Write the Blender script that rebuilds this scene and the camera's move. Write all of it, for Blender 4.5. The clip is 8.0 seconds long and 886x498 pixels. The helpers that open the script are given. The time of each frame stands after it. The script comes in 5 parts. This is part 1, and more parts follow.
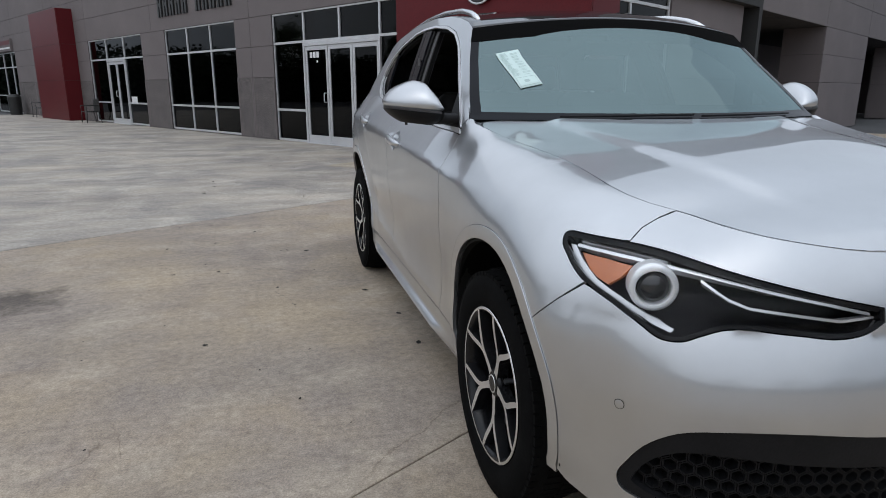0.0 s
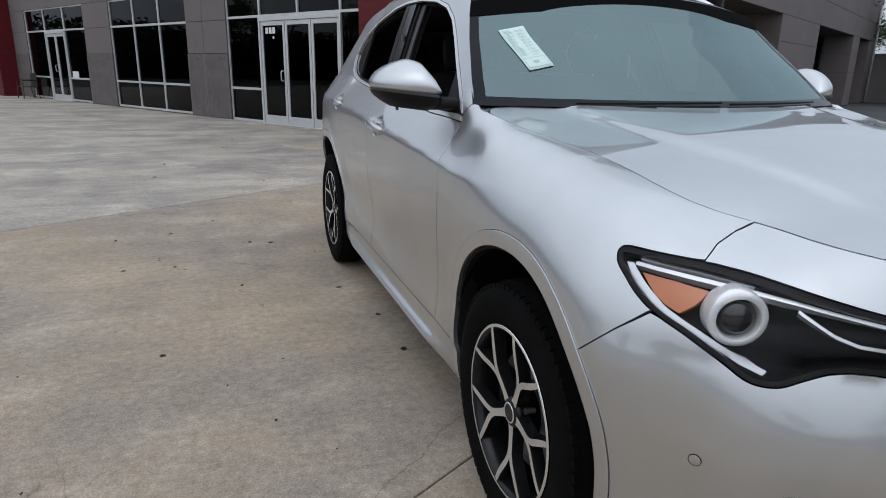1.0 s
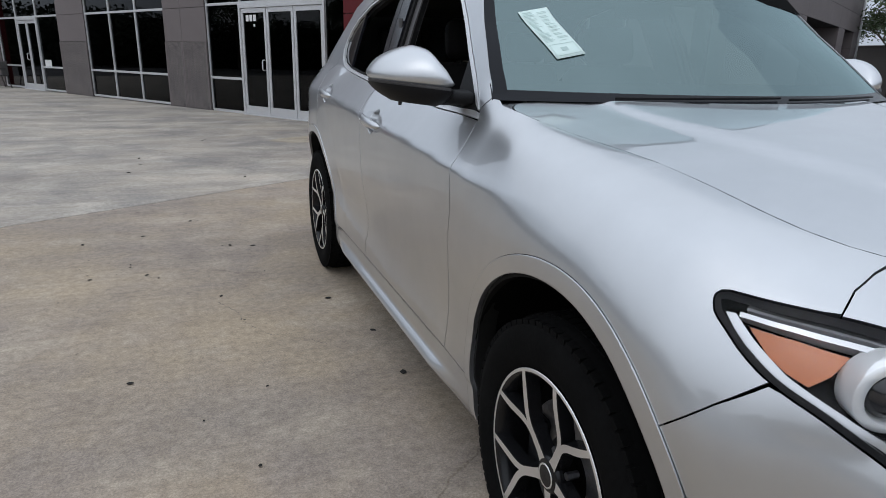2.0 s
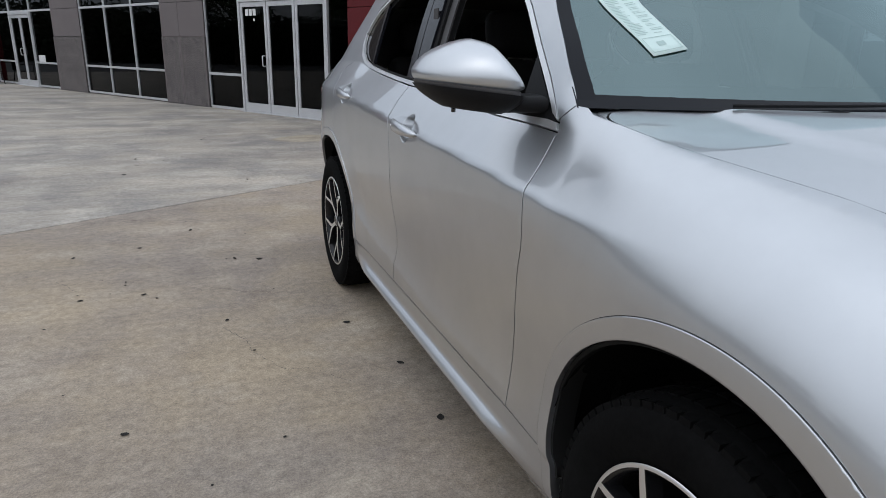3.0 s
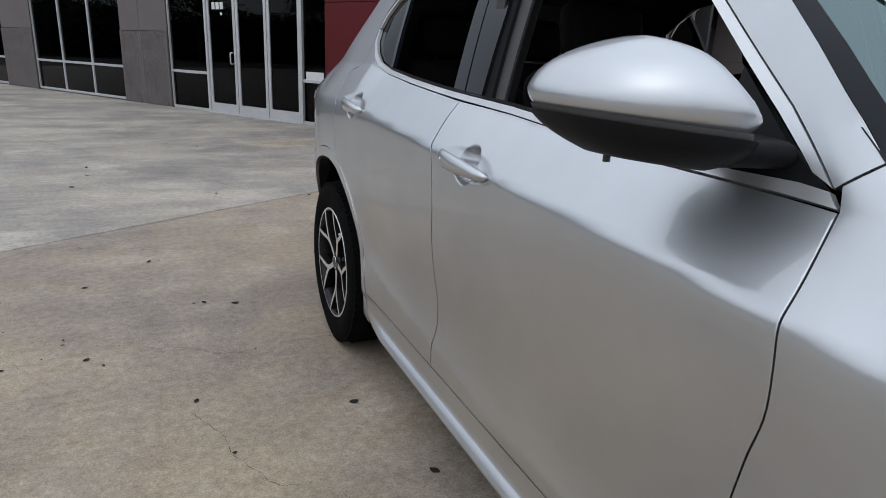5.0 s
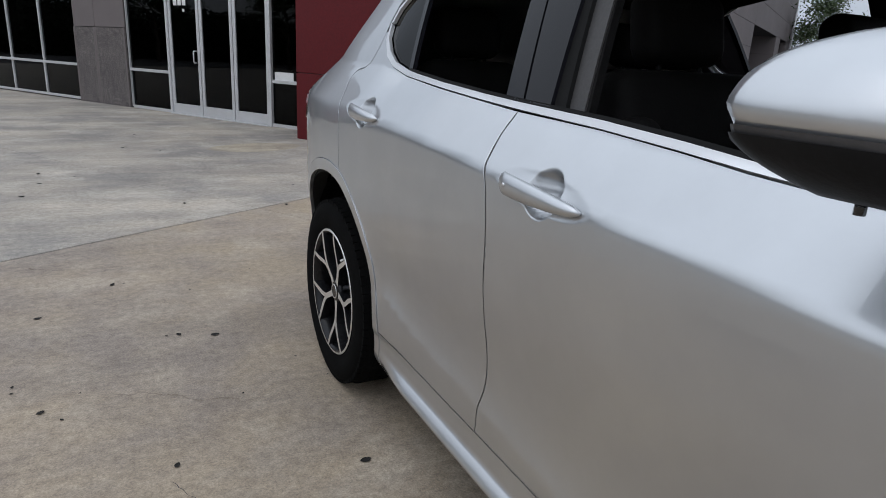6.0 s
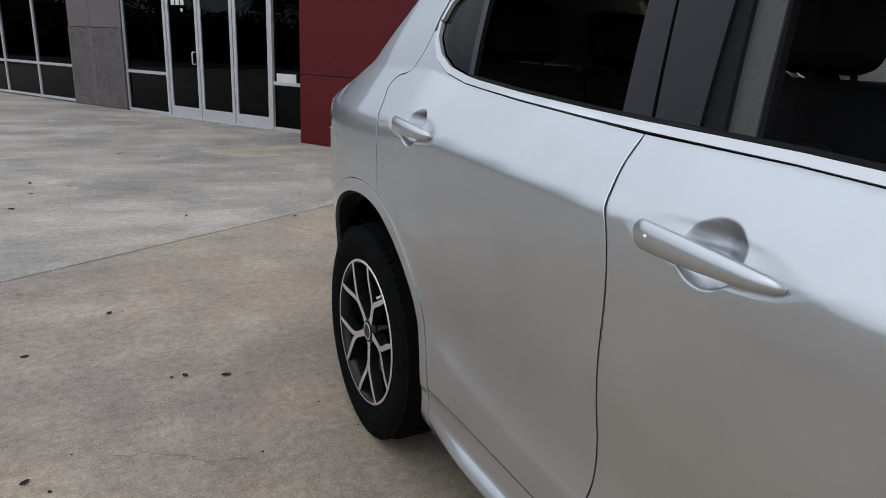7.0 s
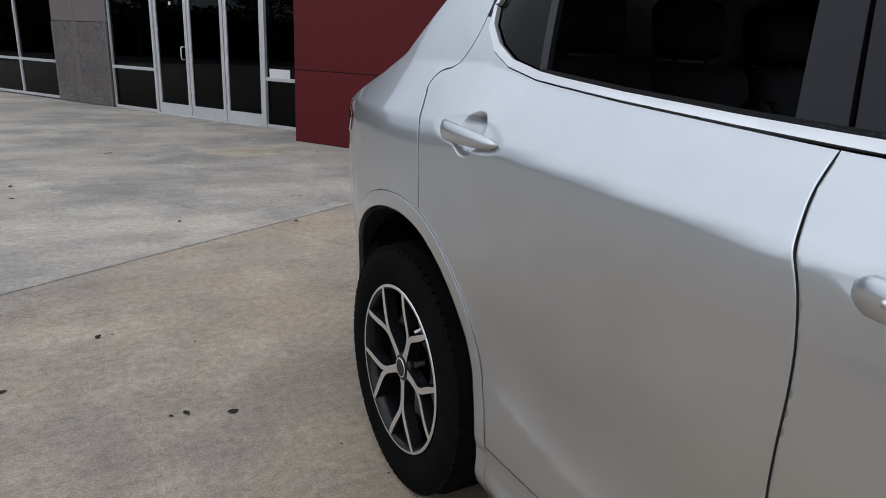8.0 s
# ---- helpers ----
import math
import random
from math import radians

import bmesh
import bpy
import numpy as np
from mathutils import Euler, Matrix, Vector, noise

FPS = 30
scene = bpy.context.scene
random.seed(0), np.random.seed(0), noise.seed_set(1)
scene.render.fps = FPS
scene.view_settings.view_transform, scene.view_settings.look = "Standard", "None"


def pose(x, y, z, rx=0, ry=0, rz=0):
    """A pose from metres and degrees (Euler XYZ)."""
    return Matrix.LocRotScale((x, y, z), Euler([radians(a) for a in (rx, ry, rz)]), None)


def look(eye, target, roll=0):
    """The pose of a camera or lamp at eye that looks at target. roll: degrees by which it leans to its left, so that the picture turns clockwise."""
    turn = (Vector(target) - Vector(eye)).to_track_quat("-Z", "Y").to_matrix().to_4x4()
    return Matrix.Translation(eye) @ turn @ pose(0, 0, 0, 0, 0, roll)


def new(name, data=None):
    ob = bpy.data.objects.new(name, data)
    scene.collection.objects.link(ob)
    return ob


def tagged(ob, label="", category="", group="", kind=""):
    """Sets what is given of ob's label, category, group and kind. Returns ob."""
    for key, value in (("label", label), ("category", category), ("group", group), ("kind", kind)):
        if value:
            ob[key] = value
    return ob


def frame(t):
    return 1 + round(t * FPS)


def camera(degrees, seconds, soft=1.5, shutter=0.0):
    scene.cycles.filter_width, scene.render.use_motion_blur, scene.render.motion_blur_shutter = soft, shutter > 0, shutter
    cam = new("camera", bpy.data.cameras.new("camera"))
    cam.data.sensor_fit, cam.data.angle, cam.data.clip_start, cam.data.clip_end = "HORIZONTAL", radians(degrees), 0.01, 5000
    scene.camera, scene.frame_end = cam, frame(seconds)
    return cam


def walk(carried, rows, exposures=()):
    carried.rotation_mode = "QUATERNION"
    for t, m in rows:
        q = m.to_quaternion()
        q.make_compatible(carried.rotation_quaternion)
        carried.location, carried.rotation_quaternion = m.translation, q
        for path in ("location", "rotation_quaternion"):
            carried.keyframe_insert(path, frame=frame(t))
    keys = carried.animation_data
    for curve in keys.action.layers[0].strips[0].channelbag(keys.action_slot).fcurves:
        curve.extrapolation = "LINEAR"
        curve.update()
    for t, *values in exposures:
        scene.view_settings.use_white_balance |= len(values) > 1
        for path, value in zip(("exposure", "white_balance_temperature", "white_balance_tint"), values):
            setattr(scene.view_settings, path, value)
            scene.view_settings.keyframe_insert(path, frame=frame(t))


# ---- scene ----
cam = camera(69.9, 8.0, 0.9)
PATH = [
    (0, (-1.567, -1.766, 1.29), (-1.048, 0.102, 0.8), 0.1),
    (0.5, (-1.594, -1.603, 1.284), (-1.025, 0.236, 0.739), 0.3),
    (1, (-1.626, -1.427, 1.289), (-0.979, 0.386, 0.744), 1.1),
    (2.5, (-1.585, -0.878, 1.279), (-0.89, 0.905, 0.697), 1.4),
    (3, (-1.619, -0.662, 1.281), (-0.92, 1.118, 0.698), 1.4),
    (3.5, (-1.634, -0.492, 1.277), (-0.911, 1.279, 0.694), 1.6),
    (4, (-1.611, -0.278, 1.267), (-0.884, 1.492, 0.682), 1.7),
    (4.5, (-1.591, -0.077, 1.287), (-0.849, 1.686, 0.704), 2.0),
    (6, (-1.643, 0.535, 1.268), (-0.745, 2.229, 0.698), 3.1),
    (6.5, (-1.625, 0.742, 1.276), (-0.725, 2.435, 0.709), 3.1),
    (7, (-1.64, 0.939, 1.269), (-0.734, 2.629, 0.7), 3.0),
    (7.5, (-1.661, 1.122, 1.268), (-0.736, 2.8, 0.696), 3.1),
    (8, (-1.641, 1.289, 1.254), (-0.708, 2.96, 0.673), 2.9),
]
walk(cam, [(t, look(eye, target, roll)) for t, eye, target, roll in PATH])

# ---- daylight: a bright, closed cloud cover with a faint sun behind it ----
world = bpy.data.worlds.new("overcast")
scene.world = world
world.use_nodes = True
wn, wl = world.node_tree.nodes, world.node_tree.links
wn.clear()
sky = wn.new("ShaderNodeTexSky")
sky.sky_type, sky.sun_disc = "NISHITA", False
sky.sun_elevation, sky.sun_rotation = radians(64), radians(236)
sky.air_density, sky.dust_density, sky.ozone_density = 1.0, 4.0, 1.0
grey = wn.new("ShaderNodeHueSaturation")
grey.inputs["Saturation"].default_value = 0.22
wl.new(sky.outputs[0], grey.inputs["Color"])
tc, cl = wn.new("ShaderNodeTexCoord"), wn.new("ShaderNodeTexNoise")
cl.inputs["Scale"].default_value, cl.inputs["Detail"].default_value = 2.2, 5
wl.new(tc.outputs["Generated"], cl.inputs["Vector"])
ramp = wn.new("ShaderNodeValToRGB")
ramp.color_ramp.elements[0].position, ramp.color_ramp.elements[0].color = 0.3, (6.2, 7.1, 8.4, 1)
ramp.color_ramp.elements[1].position, ramp.color_ramp.elements[1].color = 0.75, (7.7, 8.7, 10.2, 1)
wl.new(cl.outputs["Fac"], ramp.inputs[0])
up = wn.new("ShaderNodeSeparateXYZ")
wl.new(tc.outputs["Generated"], up.inputs[0])
rise = wn.new("ShaderNodeMapRange")                # a closed cloud cover is brightest overhead
rise.inputs["From Min"].default_value, rise.inputs["From Max"].default_value = 0.0, 1.0
rise.inputs["To Min"].default_value, rise.inputs["To Max"].default_value = 0.62, 1.22
wl.new(up.outputs["Z"], rise.inputs["Value"])
mix = wn.new("ShaderNodeMix")
mix.data_type = "RGBA"
mix.inputs["Factor"].default_value = 0.8
wl.new(grey.outputs[0], mix.inputs["A"])
wl.new(ramp.outputs[0], mix.inputs["B"])
dome = wn.new("ShaderNodeVectorMath")
dome.operation = "SCALE"
bg, wo = wn.new("ShaderNodeBackground"), wn.new("ShaderNodeOutputWorld")
bg.inputs["Strength"].default_value = 0.121
wl.new(mix.outputs["Result"], dome.inputs[0])
wl.new(rise.outputs[0], dome.inputs["Scale"])
wl.new(dome.outputs[0], bg.inputs["Color"])
wl.new(bg.outputs[0], wo.inputs["Surface"])
sun = new("sun", bpy.data.lights.new("sun", "SUN"))
sun.data.energy, sun.data.angle, sun.data.color = 0.5, radians(150), (1, 0.97, 0.93)
sun.matrix_world = look((0, 0, 30), (12, 8, 0))


# ---- materials ----
def material(name, colour, rough=0.5, metal=0.0, **more):
    m = bpy.data.materials.new(name)
    m.use_nodes = True
    b = m.node_tree.nodes["Principled BSDF"]
    b.inputs["Base Color"].default_value = (*colour, 1)
    b.inputs["Roughness"].default_value, b.inputs["Metallic"].default_value = rough, metal
    for k, v in more.items():
        b.inputs[k.replace("_", " ")].default_value = v
    return m


def node(m, kind, **values):
    n = m.node_tree.nodes.new(kind)
    for k, v in values.items():
        n.inputs[k.replace("_", " ")].default_value = v
    return n


def link(m, a, b):
    m.node_tree.links.new(a, b)


def noise_of(m, scale, detail=4.0, rough=0.6, stretch=None, space="Object"):
    co = m.node_tree.nodes.new("ShaderNodeTexCoord")
    n = node(m, "ShaderNodeTexNoise", Scale=scale, Detail=detail, Roughness=rough)
    if space == "World":
        geo = m.node_tree.nodes.new("ShaderNodeNewGeometry")
        src = geo.outputs["Position"]
    else:
        src = co.outputs["Object"]
    if stretch:
        mp = m.node_tree.nodes.new("ShaderNodeMapping")
        mp.inputs["Scale"].default_value = stretch[:3]
        if len(stretch) > 3:
            mp.inputs["Rotation"].default_value = (0, 0, radians(stretch[3]))
        link(m, src, mp.inputs["Vector"])
        src = mp.outputs[0]
    link(m, src, n.inputs["Vector"])
    return n.outputs["Fac"]


def ramp_of(m, fac, p0, c0, p1, c1):
    r = m.node_tree.nodes.new("ShaderNodeValToRGB")
    e = r.color_ramp.elements
    e[0].position, e[0].color, e[1].position, e[1].color = p0, (*c0, 1), p1, (*c1, 1)
    link(m, fac, r.inputs[0])
    return r.outputs[0]


def blend(m, kind, fac, a, b):
    x = m.node_tree.nodes.new("ShaderNodeMix")
    x.data_type, x.blend_type = "RGBA", kind
    for sock, v in (("Factor", fac), ("A", a), ("B", b)):
        if isinstance(v, (int, float)):
            x.inputs[sock].default_value = v
        elif isinstance(v, tuple):
            x.inputs[sock].default_value = (*v, 1)
        else:
            link(m, v, x.inputs[sock])
    return x.outputs["Result"]


def bump(m, height, strength, distance=0.01):
    b = m.node_tree.nodes["Principled BSDF"]
    n = node(m, "ShaderNodeBump", Strength=strength, Distance=distance)
    link(m, height, n.inputs["Height"])
    link(m, n.outputs[0], b.inputs["Normal"])


def colour_in(m, c):
    link(m, c, m.node_tree.nodes["Principled BSDF"].inputs["Base Color"])


def rough_in(m, c):
    link(m, c, m.node_tree.nodes["Principled BSDF"].inputs["Roughness"])


def weathered(name, colour, rough, scale=3.0, amount=0.25, fine=40.0, relief=0.15, metal=0.0, space="Object"):
    """A surface with stains at one scale and grain at another."""
    m = material(name, colour, rough, metal)
    big = noise_of(m, scale, 5, 0.6, space=space)
    small = noise_of(m, fine, 3, 0.6, space=space)
    dark, light = tuple(c * (1 - amount) for c in colour), tuple(min(1, c * (1 + amount)) for c in colour)
    a = ramp_of(m, big, 0.3, dark, 0.7, light)
    g = ramp_of(m, small, 0.25, (0.8, 0.8, 0.8), 0.75, (1.15, 1.15, 1.15))
    colour_in(m, blend(m, "MULTIPLY", 1.0, a, g))
    if relief:
        bump(m, small, relief, 0.004)
    return m


def concrete(name, tan, grey, light, streak, depth, lines=0.25, repair=None):
    """Brushed, weathered concrete: broad tan and grey clouds, streaks, fine grain, stains."""
    m = material(name, tan, 0.85)
    a = ramp_of(m, noise_of(m, 0.75, 7, 0.66, space="World"), 0.40, tan, 0.60, grey)
    pale = ramp_of(m, noise_of(m, 1.7, 6, 0.68, space="World"), 0.50, (0, 0, 0), 0.68, (1, 1, 1))
    c = blend(m, "MIX", pale, a, light)
    b = ramp_of(m, noise_of(m, 1.0, 8, 0.70, stretch=streak, space="World"), 0.36, (depth, depth, depth * 1.01), 0.60, (1.08, 1.07, 1.05))
    c = blend(m, "MULTIPLY", 0.9, c, b)
    rust = ramp_of(m, noise_of(m, 0.9, 5, 0.6, stretch=(streak[1] * 0.3, streak[0], 1), space="World"), 0.56, (1, 1, 1), 0.72, (1.06, 0.97, 0.86))
    c = blend(m, "MULTIPLY", 0.4, c, rust)
    fine = ramp_of(m, noise_of(m, 1.5, 9, 0.72, stretch=(0.35, 4.5, 1), space="World"), 0.36, (0.80, 0.805, 0.81), 0.50, (1.03, 1.03, 1.02))
    c = blend(m, "MULTIPLY", lines, c, fine)
    brush = noise_of(m, 26, 6, 0.78, space="World")
    grain = noise_of(m, 120, 3, 0.8, space="World")
    g = ramp_of(m, brush, 0.33, (0.72, 0.715, 0.71), 0.67, (1.22, 1.22, 1.21))
    h = ramp_of(m, grain, 0.32, (0.60, 0.60, 0.60), 0.68, (1.28, 1.28, 1.28))
    c = blend(m, "MULTIPLY", 1.0, c, blend(m, "MULTIPLY", 0.8, g, h))
    blot = ramp_of(m, noise_of(m, 3.1, 5, 0.62, space="World"), 0.55, (1, 1, 1), 0.72, (0.80, 0.785, 0.79))
    c = blend(m, "MULTIPLY", 0.75, c, blot)
    geo = m.node_tree.nodes.new("ShaderNodeNewGeometry")
    # hairline cracks
    w = node(m, "ShaderNodeTexVoronoi", Scale=0.55)
    w.feature = "DISTANCE_TO_EDGE"
    wob = node(m, "ShaderNodeTexNoise", Scale=3.0, Detail=6.0)
    link(m, geo.outputs["Position"], wob.inputs["Vector"])
    link(m, blend(m, "LINEAR_LIGHT", 0.22, geo.outputs["Position"], wob.outputs["Color"]), w.inputs["Vector"])
    crack = ramp_of(m, w.outputs["Distance"], 0.0, (0.66, 0.64, 0.61), 0.003, (1, 1, 1))
    keep = ramp_of(m, noise_of(m, 0.8, 2, 0.5, space="World"), 0.54, (0, 0, 0), 0.62, (1, 1, 1))
    c = blend(m, "MULTIPLY", keep, c, crack)
    # an old oil stain
    d = m.node_tree.nodes.new("ShaderNodeVectorMath")
    d.operation = "DISTANCE"
    fray = node(m, "ShaderNodeTexNoise", Scale=5.0, Detail=8.0, Roughness=0.7)
    link(m, geo.outputs["Position"], fray.inputs["Vector"])
    link(m, blend(m, "LINEAR_LIGHT", 0.42, geo.outputs["Position"], fray.outputs["Color"]), d.inputs[0])
    d.inputs[1].default_value = (-3.13, 2.51, 0.10)
    c = blend(m, "MULTIPLY", 1.0, c, ramp_of(m, d.outputs["Value"], 0.14, (0.36, 0.35, 0.35), 0.36, (1, 1, 1)))
    if repair:
        mp = m.node_tree.nodes.new("ShaderNodeMapping")
        mp.vector_type = "TEXTURE"
        mp.inputs["Location"].default_value, mp.inputs["Scale"].default_value = (*repair[0], 0), (*repair[1], 1)
        mp.inputs["Rotation"].default_value = (0, 0, radians(repair[2]))
        ln = m.node_tree.nodes.new("ShaderNodeVectorMath")
        ln.operation = "LENGTH"
        link(m, geo.outputs["Position"], mp.inputs["Vector"])
        edge = node(m, "ShaderNodeTexNoise", Scale=2.2, Detail=5.0)
        link(m, mp.outputs[0], edge.inputs["Vector"])
        link(m, blend(m, "LINEAR_LIGHT", 0.18, mp.outputs[0], edge.outputs["Color"]), ln.inputs[0])
        c = blend(m, "MULTIPLY", 1.0, c, ramp_of(m, ln.outputs["Value"], 0.93, (1.05, 1.0, 0.88), 1.04, (1, 1, 1)))
    colour_in(m, c)
    bump(m, blend(m, "MULTIPLY", 0.8, g, h), 0.45, 0.003)
    return m


def aggregate():
    """Precast concrete with its stones laid bare."""
    m = material("exposed_aggregate", (0.15, 0.13, 0.13), 0.9)
    co = m.node_tree.nodes.new("ShaderNodeTexCoord")
    v = node(m, "ShaderNodeTexVoronoi", Scale=34.0, Randomness=1.0)
    link(m, co.outputs["Object"], v.inputs["Vector"])
    stone = ramp_of(m, v.outputs["Color"], 0.1, (0.118, 0.102, 0.099), 0.9, (0.185, 0.164, 0.160))
    c = blend(m, "MULTIPLY", 1.0, stone, ramp_of(m, v.outputs["Distance"], 0.25, (1.1, 1.1, 1.1), 0.65, (0.62, 0.62, 0.62)))
    c = blend(m, "MULTIPLY", 0.8, c, ramp_of(m, noise_of(m, 2.5, 5, 0.65), 0.3, (0.75, 0.75, 0.75), 0.7, (1.3, 1.28, 1.26)))
    colour_in(m, c)
    bump(m, v.outputs["Distance"], 0.8, -0.012)
    return m


M = {}
M["tan"] = concrete("tan_concrete", (0.388, 0.312, 0.228), (0.318, 0.266, 0.224), (0.430, 0.364, 0.292), (0.7, 1.3, 1), 0.80)
M["pale"] = concrete("pale_concrete", (0.455, 0.402, 0.343), (0.330, 0.304, 0.278), (0.52, 0.472, 0.415), (0.40, 1.1, 1), 0.70, 0.55, ((0.09, 9.40), (0.67, 0.39), 17))
M["asphalt"] = weathered("asphalt", (0.07, 0.07, 0.072), 0.9, 0.3, 0.2, 30, 0.3)
M["wall"] = weathered("painted_precast", (0.156, 0.132, 0.130), 0.75, 0.7, 0.10, 60, 0.1)
M["base"] = aggregate()
M["core"] = weathered("dark_joint", (0.06, 0.055, 0.053), 0.9, 2.0, 0.2, 30, 0.1)
M["red"] = weathered("red_panel", (0.105, 0.009, 0.012), 0.42, 0.6, 0.08, 50, 0.02)
M["red"].node_tree.nodes["Principled BSDF"].inputs["Specular IOR Level"].default_value = 0.22
M["alu"] = weathered("pale_aluminium", (0.62, 0.62, 0.63), 0.38, 3, 0.06, 60, 0.02, 0.35)
M["alu_far"] = M["alu"]


def thin_glass(name, tint, rough=0.0, ior=1.5, gloss=(1, 1, 1)):
    """A pane without refraction: what lies behind, tinted, under a mirror-like gloss."""
    m = bpy.data.materials.new(name)
    m.use_nodes = True
    m.node_tree.nodes.clear()
    t, g, f = node(m, "ShaderNodeBsdfTransparent"), node(m, "ShaderNodeBsdfGlossy", Roughness=rough), node(m, "ShaderNodeFresnel", IOR=ior)
    t.inputs["Color"].default_value, g.inputs["Color"].default_value = (*tint, 1), (*gloss, 1)
    x, o = m.node_tree.nodes.new("ShaderNodeMixShader"), m.node_tree.nodes.new("ShaderNodeOutputMaterial")
    link(m, f.outputs[0], x.inputs[0]), link(m, t.outputs[0], x.inputs[1]), link(m, g.outputs[0], x.inputs[2])
    link(m, x.outputs[0], o.inputs["Surface"])
    return m


M["glass"] = thin_glass("tinted_glass", (0.10, 0.11, 0.12), 0.0, 1.22)
# near-black wall colour stands in for the rooms' lack of light
M["room"] = weathered("near_black_room", (0.03, 0.03, 0.03), 0.9, 1, 0.2)
M["black_metal"] = weathered("black_metal", (0.02, 0.02, 0.02), 0.45, 8, 0.2)
M["white"] = weathered("white_print", (0.75, 0.75, 0.74), 0.6, 5, 0.05, 50, 0)
M["leafy"] = material("foliage", (0.06, 0.10, 0.03), 0.6, 0, Subsurface_Weight=0.0)
colour_in(M["leafy"], ramp_of(M["leafy"], noise_of(M["leafy"], 1.5, 3), 0.3, (0.030, 0.052, 0.018), 0.75, (0.085, 0.125, 0.045)))
M["woods"] = weathered("dark_woods", (0.016, 0.024, 0.012), 0.9, 0.2, 0.4, 2.0, 0)
M["bark"] = weathered("bark", (0.12, 0.09, 0.07), 0.9, 6, 0.3, 30, 0.6)
M["stucco"] = weathered("grey_stucco", (0.26, 0.24, 0.23), 0.9, 0.4, 0.12, 25, 0.2)
M["dry"] = weathered("dry_leaf", (0.012, 0.010, 0.008), 0.9, 30, 0.4, 200, 0.2)


# ---- building blocks ----
def mesh_of(name, verts, faces, smooth_all=False):
    me = bpy.data.meshes.new(name)
    me.from_pydata([tuple(v) for v in verts], [], faces)
    me.update()
    if smooth_all:
        me.shade_smooth()
    return me


def put(name, me, mat, parent=None, label="", m=None):
    ob = new(name, me)
    if mat is not None and not me.materials:
        me.materials.append(mat)
    if m is not None:
        ob.matrix_world = m
    if parent is not None:
        ob.parent = parent
    if label:
        tagged(ob, label)
    return ob


def part(name, bm, mat, parent, label=""):
    me = bpy.data.meshes.new(name)
    bm.to_mesh(me)
    bm.free()
    return put(name, me, mat, parent, label)


def empty(name, m=None, **tags):
    ob = new(name)
    ob.empty_display_size = 0.2
    if m is not None:
        ob.matrix_world = m
    return tagged(ob, **tags)


def add_box(bm, x0, x1, y0, y1, z0, z1, bevel=0.0):
    vs = [bm.verts.new((x, y, z)) for z in (z0, z1) for y in (y0, y1) for x in (x0, x1)]
    fs = [(0, 2, 3, 1), (4, 5, 7, 6), (0, 1, 5, 4), (2, 6, 7, 3), (0, 4, 6, 2), (1, 3, 7, 5)]
    faces = [bm.faces.new([vs[i] for i in f]) for f in fs]
    if bevel:
        edges = list({e for f in faces for e in f.edges})
        bmesh.ops.bevel(bm, geom=edges, offset=bevel, segments=2, profile=0.5, affect="EDGES")


def boxes(*specs, bevel=0.0):
    bm = bmesh.new()
    for s in specs:
        add_box(bm, *s, bevel=bevel)
    return bm


def tube(points, radius, segments=10, caps=True, squash=None):
    """A round bar along a line of points; radius is one number or one for each point."""
    pts = [Vector(p) for p in points]
    radii = radius if isinstance(radius, (list, tuple)) else [radius] * len(pts)
    verts, faces = [], []
    side = None
    for i, p in enumerate(pts):
        d = (pts[min(i + 1, len(pts) - 1)] - pts[max(i - 1, 0)]).normalized()
        if side is None:
            side = d.orthogonal().normalized()
        side = (side - d * side.dot(d)).normalized()
        up = d.cross(side)
        for k in range(segments):
            a = 2 * math.pi * k / segments
            verts.append(p + radii[i] * (math.cos(a) * side + math.sin(a) * up))
    n = segments
    for i in range(len(pts) - 1):
        for k in range(n):
            faces.append((i * n + k, i * n + (k + 1) % n, (i + 1) * n + (k + 1) % n, (i + 1) * n + k))
    if caps:
        faces.append(tuple(range(n - 1, -1, -1)))
        faces.append(tuple(range((len(pts) - 1) * n, len(pts) * n)))
    return mesh_of("tube", verts, faces, True)


# ---- ground: slabs in a grid that runs with the building ----
ANG = radians(120.5)
UX, UY = math.cos(ANG), math.sin(ANG)          # along the long front, away from the corner
NX, NY = -UY, UX                               # out of the long front
OX, OY = 0.83, 11.887
B = Matrix(((UX, NX, 0, OX), (UY, NY, 0, OY), (0, 0, 1, 0), (0, 0, 0, 1)))
me = mesh_of("ground", [(-900, -900, -0.03), (900, -900, -0.03), (900, 900, -0.03), (-900, 900, -0.03)], [(0, 1, 2, 3)])
tagged(put("ground", me, M["asphalt"]), "dark grey asphalt ground reaching the horizon", "ground", kind="structure")
pavement = empty("pavement", B, label="weathered concrete forecourt cast in large slabs", category="pavement", kind="structure")
U0 = UX * OX + UY * OY
SLAB = 4.596


def slab_mesh(name, w, d):
    bm = boxes((0.003, w - 0.003, 0.003, d - 0.003, -0.12, 0.0))
    bmesh.ops.bevel(bm, geom=[e for e in bm.edges if all(v.co.z > -0.01 for v in e.verts)], offset=0.005, segments=2, profile=0.5, affect="EDGES")
    me = bpy.data.meshes.new(name)
    bm.to_mesh(me)
    bm.free()
    return me


